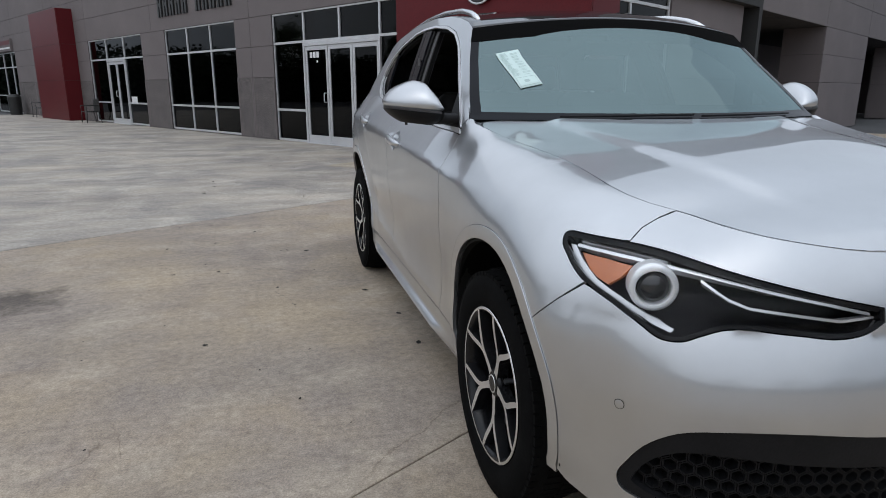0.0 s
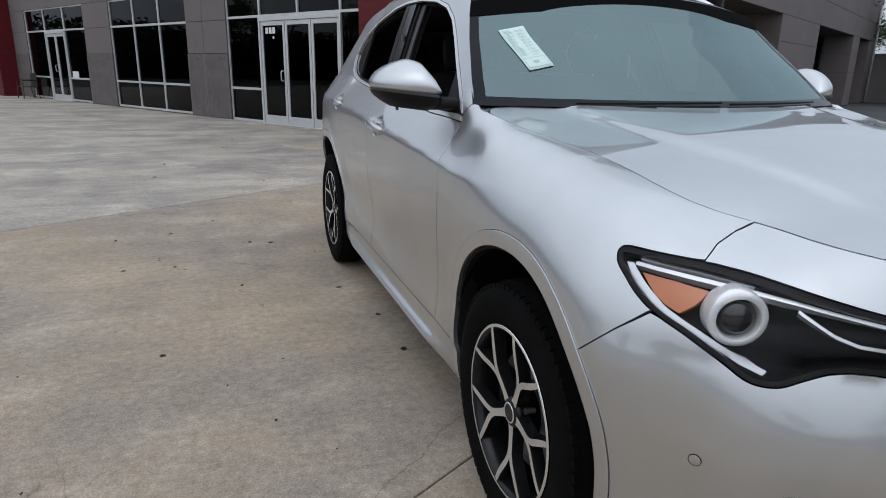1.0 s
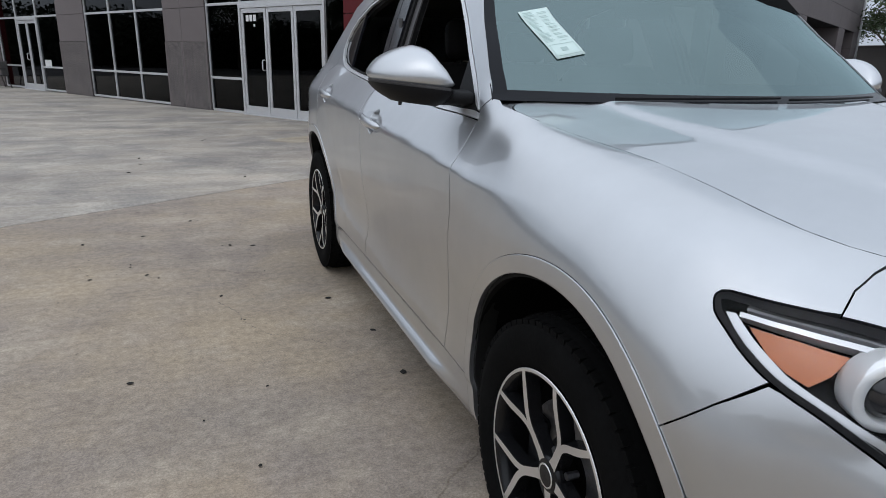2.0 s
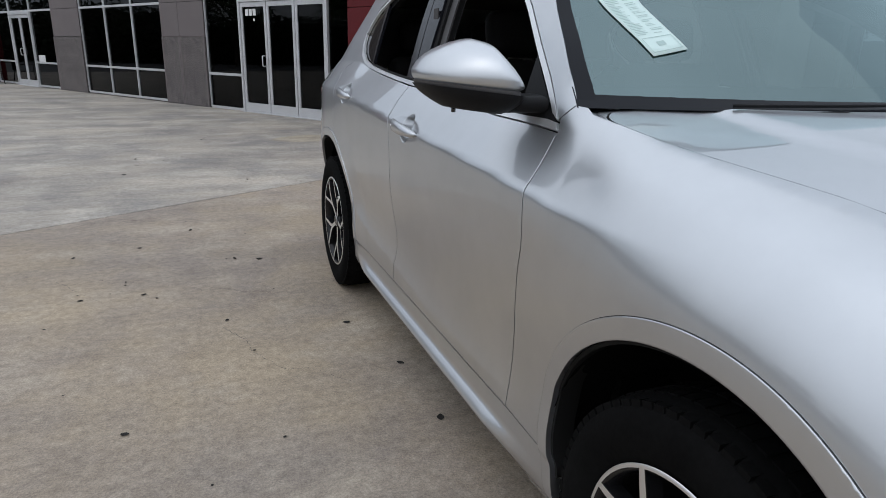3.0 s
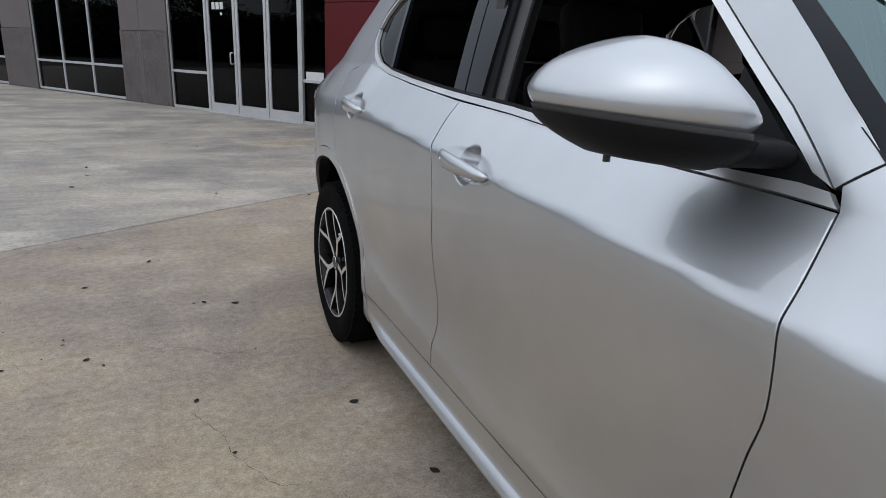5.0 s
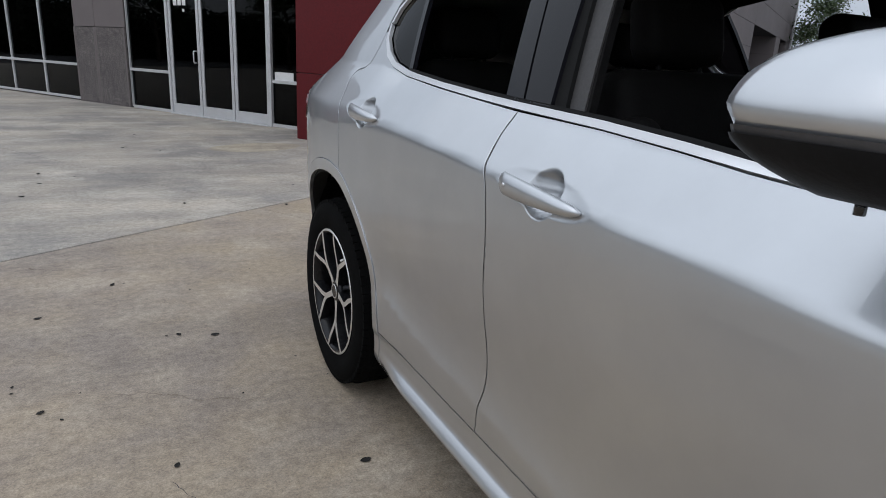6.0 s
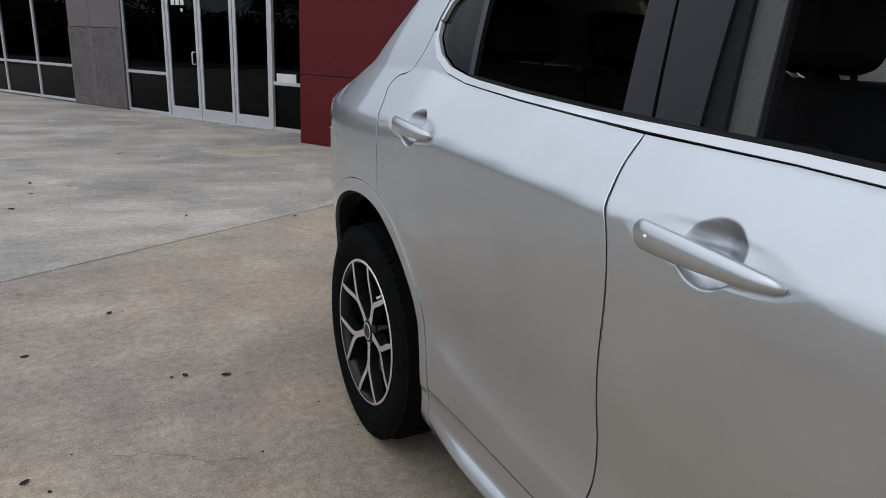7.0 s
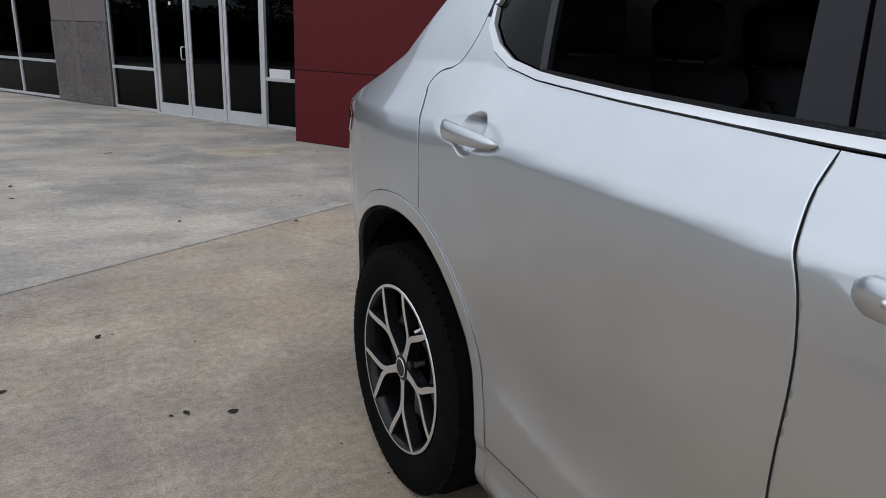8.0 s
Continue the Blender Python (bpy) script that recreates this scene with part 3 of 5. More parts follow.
def half_width(y, z):
    """Half width of the side over its length (y) and height (z), doors and cabin."""
    zb = belt(y)
    fold = hermite(FOLD_Y, FOLD_Z, y)
    z_in = z
    z = np.where(z < 0.3866, z, np.where(z < fold, 0.3866 + (z - 0.3866) * 0.0434 / (fold - 0.3866), np.where(z < 0.75, 0.43 + (z - fold) * 0.32 / (0.75 - fold), z)))
    zz = np.where(z <= 0.85, z, 0.85 + (z - 0.85) * 0.32 / (zb - 0.85))
    k = np.clip((zz - 0.85) / 0.32, 0, 1)
    zz = zz - hermite(CREASE_Y, CREASE_D, y) * 4 * k * (1 - k)     # the crease climbs to the tail
    z = z_in
    up = z - zb
    m = smooth(0.60, 0.85, y) * smooth(2.44, 2.22, y)
    door = np.where(z < 0.75, hermite(SIDE_Z, SIDE_X, zz) * m + hermite(EVEN_Z, EVEN_X, z) * (1 - m), hermite(SIDE_Z, SIDE_X, zz))
    w = np.where(z <= zb, door, 0.828 - 0.33 * up - 0.14 * up * np.abs(up))
    w = w + np.where(z < 0.40, hermite(LEDGE_Z, LEDGE_X, np.minimum(z, 0.348)), 0.0) * smooth(0.48, 0.80, y) * smooth(2.43, 2.10, y)
    w = w - 0.30 * np.clip(y - 2.9, 0, 2)**2
    w = w - 0.018 * smooth(1.7, 2.6, y) * smooth(1.04, 1.2, z)
    w = w - 0.10 * smooth(1.2, 1.6, z) * np.clip((y - 1.9) / 1.6, 0, 1.2)**2
    return w


def arch_limit(dy, dz, r, rear):
    sn = np.clip(dz / r, 0, 1)
    if rear:
        return np.where(dy < 0, 0.425 + 0.066 * np.clip((sn - 0.35) / 0.6, 0, 1), 0.440 + 0.05 * np.clip(sn * 1.6, 0, 1))
    return 0.43 + 0.05 * np.clip(2.2 * sn, 0, 1)**0.7 + 0.008 * smooth(0, -0.25, dy)


def arch(y, z, rear):
    """Distance outside the edge of the front or rear wheel opening."""
    dy, dz = y - (REAR_AXLE if rear else 0.0), z - 0.36
    r = np.sqrt(dy * dy + dz * dz) + 1e-9
    return r - arch_limit(dy, dz, r, rear)


def flare(y, z, rear):
    e = arch(y, z, rear)
    return 0.012 * (1 - smooth(0.03, 0.26, e)) * smooth(0.32, 0.46, z)


def nose_radius(th):
    c, s = np.abs(np.cos(th)) / 0.948, np.abs(np.sin(th)) / 0.885
    return (c**3.2 + s**3.2) ** (-1 / 3.2)


HANDLES = ((1.508, 1.028), (2.502, 1.090))


def inset(s, z):
    """How far the skin lies inside the widest plan line."""
    side = 0.948 - half_width(np.maximum(s, 0.0), z)
    zt = top_z(s)
    f = smooth(0.72, -0.05, s)                   # 1 on the fender, 0 on the door
    f = f + (1 - f) * smooth(0.86, 1.0, z / zt) * smooth(0.72, 0.50, s)
    z0 = hermite(TURN_S, TURN_Z, s)
    base = 0.948 - hermite(EVEN_Z, EVEN_X, np.minimum(z, 0.85))
    nose = hermite(NOSE_Z, NOSE_D, np.minimum(z, 0.80))
    w = smooth(0.0, -0.45, s)
    low = base * (1 - w) + nose * w
    low = low + hermite([0.56, 0.62, 0.68, 0.74, 0.80], [0.0, 0.003, 0.015, 0.034, 0.052], np.clip(z, 0.56, 0.80)) * smooth(-0.45, -0.80, s)
    t = np.clip((z - z0) / (zt - z0), 0, 1.15)
    g = t ** (2.3 + 1.2 * smooth(-0.1, -0.5, s))
    over = (1 - (1 - 0.980 * np.minimum(t, 1.0075)**2.6)**(1 / 2.6)) / 0.778          # rolls over to nearly level at the seam
    k = smooth(-0.55, -0.30, s) * smooth(0.52, 0.30, s)
    g = g * (1 - k) + over * k
    fend = low + (hermite(TOP_S, TOP_X, s) - 0.014) * g
    d = side * (1 - f) + fend * f
    yy = np.where(s < 0, -0.95 * np.tan(np.clip(-s / 0.95, 0, 1.45)), s)
    d = d - (flare(yy, z, False) + 0.012 * (1 - smooth(0.03, 0.26, arch(yy, z, False))) * w) * smooth(-0.70, -0.48, s) - flare(yy, z, True)
    for hy, hz in HANDLES:                       # finger recess behind each handle
        q = ((s - hy) / 0.054)**2 + ((z - hz - 0.003) / 0.050)**2
        d = d + 0.040 * np.clip(1 - q, 0, 1)**1.25
        q = ((s - hy - 0.004) / 0.160)**2 + ((z - hz - 0.004 - 0.06 * (s - hy)) / 0.038)**2
        d = d + 0.006 * smooth(1.0, 0.25, q)
    return d


def skin(s, z):
    """Points of the right-hand skin; s is y behind the front axle, and wraps round the nose before it."""
    s, z = np.asarray(s, float), np.asarray(z, float)
    d = inset(s, z)
    th = np.clip(-s / 0.95, 0, math.pi / 2)
    r = nose_radius(th) - d
    x = np.where(s < 0, -r * np.cos(th), -(0.948 - d))
    y = np.where(s < 0, -r * np.sin(th), s)
    return np.stack([x, y, np.broadcast_to(z, x.shape)], -1)


def skin_normal(s, z):
    h = 0.002
    a, b = skin(s + h, z) - skin(s - h, z), skin(s, z + h) - skin(s, z - h)
    n = np.cross(a, b)
    n /= np.linalg.norm(n, axis=-1, keepdims=True)
    flip = np.sign(np.sum(n * np.stack([np.full(s.shape, -1.0), np.where(s < 0, -1.0, 0.0), np.zeros(s.shape)], -1), -1))
    return n * np.where(flip == 0, 1, flip)[:, None]


def dense(poly, h, closed=True):
    out = []
    n = len(poly)
    for i in range(n if closed else n - 1):
        a, b = np.array(poly[i]), np.array(poly[(i + 1) % n])
        k = max(1, int(math.ceil(np.linalg.norm(b - a) / h)))
        out += [a + (b - a) * j / k for j in range(k)]
    if not closed:
        out.append(np.array(poly[-1]))
    return np.array(out)


def inside(p, poly):
    x, y = p[:, 0][:, None], p[:, 1][:, None]
    a, b = poly, np.roll(poly, -1, 0)
    cond = (a[:, 1] > y) != (b[:, 1] > y)
    xi = (b[:, 0] - a[:, 0]) * (y - a[:, 1]) / (b[:, 1] - a[:, 1] + 1e-15) + a[:, 0]
    return (np.sum(cond & (x < xi), 1) % 2) == 1


def shrink(poly, gap):
    """The outline moved inwards by gap."""
    p = np.asarray(poly, float)
    area = 0.5 * np.sum(p[:, 0] * np.roll(p[:, 1], -1) - np.roll(p[:, 0], -1) * p[:, 1])
    t = np.roll(p, -1, 0) - np.roll(p, 1, 0)
    t /= np.linalg.norm(t, axis=1, keepdims=True) + 1e-12
    n = np.stack([-t[:, 1], t[:, 0]], 1) * (1 if area > 0 else -1)
    return p + n * gap


def fill(poly, h, fine=(), extra=()):
    """Triangles over a flat outline: (points, faces, number of outline points)."""
    lo, hi = poly.min(0), poly.max(0)
    pts = [poly]

    def grid(lo, hi, h):
        gx, gy = np.meshgrid(np.arange(lo[0] + h / 2, hi[0], h), np.arange(lo[1] + h / 2, hi[1], h))
        gx = gx + (np.arange(gx.shape[0]) % 2)[:, None] * h / 2
        return np.stack([gx.ravel(), gy.ravel()], 1)

    g = grid(lo, hi, h)
    for c, r, hf in fine:
        g = g[np.linalg.norm(g - np.array(c), axis=1) > r]
        q = grid(np.array(c) - r, np.array(c) + r, hf)
        g = np.concatenate([g, q[np.linalg.norm(q - np.array(c), axis=1) < r]])
    g = g[inside(g, poly)]
    if len(g):
        dist = np.min(np.linalg.norm(g[:, None] - poly[None], axis=2), axis=1)
        pts.append(g[dist > 0.45 * min([h] + [f[2] for f in fine])])
    if len(extra):
        pts.append(np.array(extra))
    pts = np.concatenate(pts)
    n = len(poly)
    res = geometry.delaunay_2d_cdt([Vector(p) for p in pts], [], [list(range(n))], 1, 1e-7)
    return np.array([v[:] for v in res[0]]), [tuple(f) for f in res[2]], n


def skin_panel(name, mat, parent, outline, h=0.02, gap=0.0014, out=0.0, depth=0.014, fine=(), extra=(), rim=0.0, mirror=False, label=""):
    """A sheet of the car's skin inside an outline in (s, z), with its edges folded inwards."""
    poly = shrink(dense(outline, h), gap)
    if rim:
        q = shrink(poly, rim)
        q = q[inside(q, poly) & (q[:, 1] < belt(np.maximum(q[:, 0], 0.0)) - 0.012)]
        near = np.min(np.linalg.norm(q[:, None] - poly[None], axis=2), axis=1)
        extra = [*extra, *q[near > 0.8 * rim]]
    p, faces, n = fill(poly, h, fine, extra)
    s, z = p[:, 0], p[:, 1]
    nor = skin_normal(s, z)
    co = skin(s, z) + nor * out
    tri = np.array([f[:3] for f in faces])
    fn = np.cross(co[tri[:, 1]] - co[tri[:, 0]], co[tri[:, 2]] - co[tri[:, 0]])
    bad = np.sum(fn * nor[tri[:, 0]], 1) < 0
    faces = [tuple(reversed(f)) if b else f for f, b in zip(faces, bad)]
    # the fold
    es, ez = poly[:, 0], poly[:, 1]
    en = skin_normal(es, ez)
    top = skin(es, ez) + en * out
    low = top - en * depth
    k = len(co)
    co = np.concatenate([co, top, low])
    m = len(top)
    ccw = np.sum(es * np.roll(ez, -1) - np.roll(es, -1) * ez) > 0
    side_dir = np.roll(top, -1, 0) - np.roll(top, 1, 0)
    fold_n = np.cross(side_dir, en)
    fold_n /= np.linalg.norm(fold_n, axis=1, keepdims=True) + 1e-12
    # the fold must look out of the sheet
    away = skin(*(shrink(poly, -0.002).T)) - skin(es, ez)
    fold_n = fold_n * np.where(np.sum(fold_n * away, 1) < 0, -1.0, 1.0)[:, None]
    if rim:                                        # the edge is turned over in a small radius
        d = np.linalg.norm(p[:, None] - poly[None], axis=2)
        i, j = np.nonzero((d < 1e-5) & (poly[:, 1] < belt(np.maximum(poly[:, 0], 0.0)) - 0.015)[None])
        nor[i] = nor[i] + 0.9 * fold_n[j]
        nor /= np.linalg.norm(nor, axis=1, keepdims=True)
    nor = np.concatenate([nor, fold_n, fold_n])
    for i in range(m):
        j = (i + 1) % m
        f = (k + i, k + j, k + m + j, k + m + i)
        fx = np.cross(co[f[1]] - co[f[0]], co[f[2]] - co[f[0]])
        faces.append(f if np.dot(fx, fold_n[i]) > 0 else tuple(reversed(f)))
    if mirror:
        co, nor = co * np.array([-1, 1, 1]), nor * np.array([-1, 1, 1])
        faces = [tuple(reversed(f)) for f in faces]
    me = mesh_of(name, co, faces, True)
    me.normals_split_custom_set_from_vertices([tuple(v) for v in nor])
    return put(name, me, mat, parent, label)


def y_to_s(y):
    return -0.95 * math.atan(-y / 0.95) if y < 0 else y


def arch_line(rear, e, z_front, z_back, n=110):
    """The wheel opening's outline, set out by e, from its front foot over the top to its rear foot."""
    y0 = REAR_AXLE if rear else 0.0
    out = []
    for a in np.linspace(math.pi + 0.35, -0.35, n):
        c, s = math.cos(a), math.sin(a)
        r = 0.45
        for _ in range(6):
            r = float(arch_limit(r * c, r * s, r, rear)) + e
        y, z = y0 + r * c, 0.36 + r * s
        if (c < 0 and z >= z_front) or (c >= 0 and z >= z_back):
            out.append((y_to_s(y), z))
    out[0], out[-1] = (out[0][0], z_front), (out[-1][0], z_back)
    return out


# ---- car materials ----
def paint_material():
    m = material("silver_paint", (0.60, 0.61, 0.63), 0.355, 0.93, Coat_Weight=1.0, Coat_Roughness=0.012, Coat_IOR=1.75)
    b = m.node_tree.nodes["Principled BSDF"]
    flakes = node(m, "ShaderNodeTexVoronoi", Scale=2600.0)
    co = m.node_tree.nodes.new("ShaderNodeTexCoord")
    link(m, co.outputs["Object"], flakes.inputs["Vector"])
    n = node(m, "ShaderNodeBump", Strength=0.06, Distance=0.0004)
    link(m, flakes.outputs["Distance"], n.inputs["Height"])
    link(m, n.outputs[0], b.inputs["Normal"])
    dust = ramp_of(m, noise_of(m, 5, 5), 0.35, (0.525, 0.538, 0.556), 0.7, (0.565, 0.579, 0.597))
    colour_in(m, dust)
    return m


M["paint"] = paint_material()
M["gloss_black"] = material("gloss_black", (0.012, 0.012, 0.014), 0.06, 0, Coat_Weight=0.5)
M["satin_black"] = weathered("satin_black_plastic", (0.011, 0.011, 0.012), 0.5, 6, 0.2, 150, 0.1)
M["satin_black"].node_tree.nodes["Principled BSDF"].inputs["Specular IOR Level"].default_value = 0.13
M["rubber"] = weathered("tyre_rubber", (0.006, 0.006, 0.006), 0.9, 9, 0.25, 90, 0.2)
M["rubber"].node_tree.nodes["Principled BSDF"].inputs["Specular IOR Level"].default_value = 0.04
M["chrome"] = material("bright_trim", (0.80, 0.80, 0.81), 0.36, 0.85)
M["machined"] = material("machined_alloy", (0.80, 0.79, 0.78), 0.34, 0.9)
M["rim_black"] = material("black_alloy", (0.008, 0.008, 0.009), 0.25, 0.0, Specular_IOR_Level=0.3)
M["privacy"] = thin_glass("privacy_glass", (0.022, 0.022, 0.024), 0.0, 1.20)
M["windscreen"] = thin_glass("windscreen_glass", (0.11, 0.15, 0.15), 0.0, 2.55, (0.74, 0.97, 0.98))
M["clear"] = thin_glass("clear_lens", (0.97, 0.97, 0.97), 0.0, 1.2)
M["leather"] = weathered("dark_leather", (0.008, 0.0075, 0.0075), 0.7, 12, 0.25, 120, 0.3)
M["leather"].node_tree.nodes["Principled BSDF"].inputs["Specular IOR Level"].default_value = 0.15
M["cloth"] = weathered("dark_headliner", (0.020, 0.019, 0.018), 0.9, 8, 0.1, 150, 0.2)
M["trim_grey"] = weathered("grey_trim", (0.055, 0.052, 0.052), 0.6, 8, 0.1, 150, 0.1)
M["amber"] = material("amber_reflector", (0.52, 0.15, 0.045), 0.25, 0, Coat_Weight=0.6)
M["lamp_silver"] = material("lamp_reflector", (0.72, 0.72, 0.73), 0.22, 0.9)
M["guide"] = material("pale_lamp_plastic", (0.74, 0.75, 0.77), 0.2, 0.6)
M["ring"] = material("bright_lamp_ring", (0.86, 0.87, 0.88), 0.35, 0.3)
M["lamp_red"] = material("tail_lens", (0.10, 0.004, 0.006), 0.1, 0, Coat_Weight=1.0)
M["paper"] = material("window_paper", (0.66, 0.80, 0.76), 0.7)
M["paper_ink"] = material("paper_ink", (0.44, 0.57, 0.54), 0.7)
M["dark_under"] = material("dark_under", (0.005, 0.005, 0.005), 0.9, 0, Specular_IOR_Level=0.03)
M["pillar"] = material("black_pillar", (0.012, 0.012, 0.015), 0.12, 0, Specular_IOR_Level=0.25)
M["frit"] = material("black_glass_border", (0.010, 0.011, 0.014), 0.25, 0, Specular_IOR_Level=0.12)
M["seal"] = material("seal_rubber", (0.012, 0.012, 0.012), 0.8, 0, Specular_IOR_Level=0.15)
M["lamp_black"] = material("lamp_black", (0.006, 0.006, 0.007), 0.2, 0, Specular_IOR_Level=0.12)
M["steel"] = weathered("brake_steel", (0.20, 0.20, 0.21), 0.4, 20, 0.2, 120, 0.1, 0.9)

car = empty("car", label="silver crossover car with black wheels parked on concrete, side windows open", category="car")

# outlines in (s, z)
lamp_low = [(-0.3880, 0.9487), (-0.3825, 0.9425), (-0.3845, 0.932), (-0.420, 0.900), (-0.491, 0.856), (-0.560, 0.828), (-0.625, 0.793), (-0.672, 0.768), (-0.712, 0.768), (-0.745, 0.783), (-0.782, 0.798), (-0.910, 0.798), (-1.024, 0.791),
            (-1.074, 0.801), (-1.108, 0.821)]
lamp_top = [(-1.105, 0.850), (-0.972, 0.877), (-0.901, 0.892), (-0.800, 0.911), (-0.690, 0.930), (-0.553, 0.947), (-0.467, 0.950), (-0.400, 0.9512)]
front_seam = [(0.673, 0.3866), (0.662, 0.55), (0.645, 0.64), (0.615, 0.785), (0.597, 0.872), (0.599, 0.926), (0.606, 0.977), (0.612, 1.027), (0.618, 1.077), (0.622, 1.118)]
b_seam = [(1.708, 0.3866), (1.702, 0.462), (1.692, 0.515), (1.687, 0.61), (1.689, 0.715), (1.687, 0.81), (1.686, 0.89), (1.690, 0.95), (1.706, 1.022), (1.725, 1.065), (1.741, 1.117), (1.745, 1.168)]
rear_seam = [(2.660, 0.880), (2.700, 0.980), (2.735, 1.095), (2.790, 1.155), (2.816, 1.185), (2.805, 1.212), (2.745, 1.234), (2.711, 1.278), (2.698, 1.318), (2.695, 1.355)]
belt_line = [(0.622, 1.119), (0.80, 1.123), (0.965, 1.126), (1.140, 1.135), (1.266, 1.1455), (1.466, 1.1585), (1.746, 1.170), (1.905, 1.178), (2.146, 1.193), (2.330, 1.2085), (2.407, 1.2155),
             (2.520, 1.2375), (2.598, 1.2705), (2.662, 1.325)]
window_top = [(2.680, 1.380), (2.668, 1.432), (2.60, 1.492), (2.44, 1.556), (2.10, 1.608), (1.90, 1.618), (1.66, 1.614), (1.42, 1.590), (1.236, 1.550), (1.10, 1.490), (0.987, 1.415), (0.854, 1.314), (0.750, 1.236), (0.642, 1.142)]
screen_edge = [(0.598, 1.183), (0.674, 1.251), (0.754, 1.322), (0.850, 1.402), (0.930, 1.478), (0.990, 1.545)]
roof_edge = [(0.990, 1.545), (1.10, 1.582), (1.25, 1.613), (1.45, 1.640), (1.75, 1.658), (2.10, 1.656), (2.45, 1.632), (2.70, 1.600), (2.85, 1.565)]
tail_edge = [(2.85, 1.565), (2.96, 1.42), (3.08, 1.265), (3.18, 1.20), (3.33, 1.145), (3.50, 1.07), (3.62, 0.95), (3.69, 0.80), (3.74, 0.60), (3.72, 0.34)]
hood_side = [(s, float(top_z(s))) for s in np.linspace(0.533, -0.615, 16)]
hood_front = [(s, float(top_z(s))) for s in np.linspace(-0.615, -1.490, 16)]
arch_f, arch_r = arch_line(False, 0.0432, 0.345, 0.3866), arch_line(True, 0.0432, 0.3866, 0.34)
seam_a = [(-0.491, 0.852), (-0.432, 0.803)]



def spline(p, n=6):
    """The same line with its corners eased."""
    p = np.array(p, float)
    t = np.concatenate([[0], np.cumsum(np.linalg.norm(np.diff(p, axis=0), axis=1))])
    m = np.gradient(p, t, axis=0)
    out = []
    for i in range(len(p) - 1):
        h = t[i + 1] - t[i]
        for u in np.arange(n) / n:
            out.append(tuple((2 * u**3 - 3 * u**2 + 1) * p[i] + (u**3 - 2 * u**2 + u) * h * m[i] + (3 * u**2 - 2 * u**3) * p[i + 1] + (u**3 - u**2) * h * m[i + 1]))
    return out + [tuple(p[-1])]


i_front = min(range(len(arch_f)), key=lambda i: (arch_f[i][0] + 0.390)**2 + (arch_f[i][1] - 0.755)**2)
j_seam = min(range(len(arch_r)), key=lambda i: (arch_r[i][0] - 2.668)**2 + (arch_r[i][1] - 0.878)**2)
rear_seam[0] = arch_r[j_seam]
lamp_low, lamp_top = spline(lamp_low, 4), spline(lamp_top, 4)
front_seam, b_seam, rear_seam = spline(front_seam), spline(b_seam), spline(rear_seam)
fender = (front_seam + [(0.634, 1.148), (0.598, 1.181), (0.560, 1.179)] + [(a, b + 0.0014) for a, b in hood_side] + [(-0.584, 0.994), (-0.562, 0.975), (-0.553, 0.949)] + lamp_top[-8:]
          + lamp_low[:17] + seam_a[1:] + arch_f[i_front:])
grille = [(-1.490, 0.572), (-1.123, 0.584), (-0.927, 0.598), (-0.827, 0.592), (-0.727, 0.568), (-0.675, 0.528), (-0.630, 0.464), (-0.608, 0.412), (-0.614, 0.390), (-0.660, 0.372), (-0.80, 0.350), (-1.490, 0.335)]
grille = spline(grille, 4)
bumper = (seam_a[::-1] + lamp_low[17:] + lamp_top[:-8] + [(-0.562, 0.975), (-0.584, 0.994)] + hood_front + grille
          + [(-1.490, 0.21), (-1.1, 0.215), (-0.80, 0.235), (-0.60, 0.285), (-0.535, 0.309), (-0.474, 0.328)] + arch_f[:i_front + 1])
front_door = front_seam + belt_line[1:6] + b_seam[::-1]
rear_door = b_seam + belt_line[7:] + [(2.676, 1.352)] + rear_seam[::-1] + arch_r[:j_seam][::-1]
quarter = rear_seam + [(2.695, 1.39), (2.682, 1.445), (2.615, 1.504), (2.45, 1.566), (2.45, 1.632), (2.70, 1.600)] + tail_edge + [(3.40, 0.30), (3.28, 0.33)] + arch_r[:j_seam:-1]
roof_side = screen_edge + roof_edge[1:7] + [(2.45, 1.566)] + window_top[4:] + [(0.634, 1.150)]
sill = [(0.440, 0.3864), (0.9, 0.3864), (1.5, 0.3864), (2.0, 0.3864), (2.372, 0.3864), (2.385, 0.33), (2.42, 0.24), (2.35, 0.19), (1.5, 0.185), (0.6, 0.185), (0.42, 0.22), (0.432, 0.31)]
flare_f = arch_line(False, 0.0435, 0.335, 0.26) + arch_line(False, 0.0, 0.335, 0.26)[::-1]
flare_r = arch_line(True, 0.0435, 0.26, 0.335) + arch_line(True, 0.0, 0.26, 0.335)[::-1]
trim_in = shrink(dense(belt_line + window_top, 0.05), 0.0)
chrome_strip = belt_line + [(2.680, 1.380), (2.662, 1.376), (2.643, 1.334), (2.584, 1.288), (2.512, 1.2555), (2.402, 1.2335)] + [(y, z + 0.017) for y, z in belt_line[9:0:-1]] + [(0.69, 1.1415), (0.643, 1.1385)]
chrome_top = window_top + [(0.680, 1.156), (0.765, 1.224), (0.866, 1.300), (0.997, 1.401), (1.108, 1.477), (1.242, 1.537), (1.424, 1.577), (1.66, 1.601), (1.90, 1.605), (2.097, 1.595), (2.434, 1.544), (2.590, 1.481), (2.652, 1.426), (2.663, 1.381)]
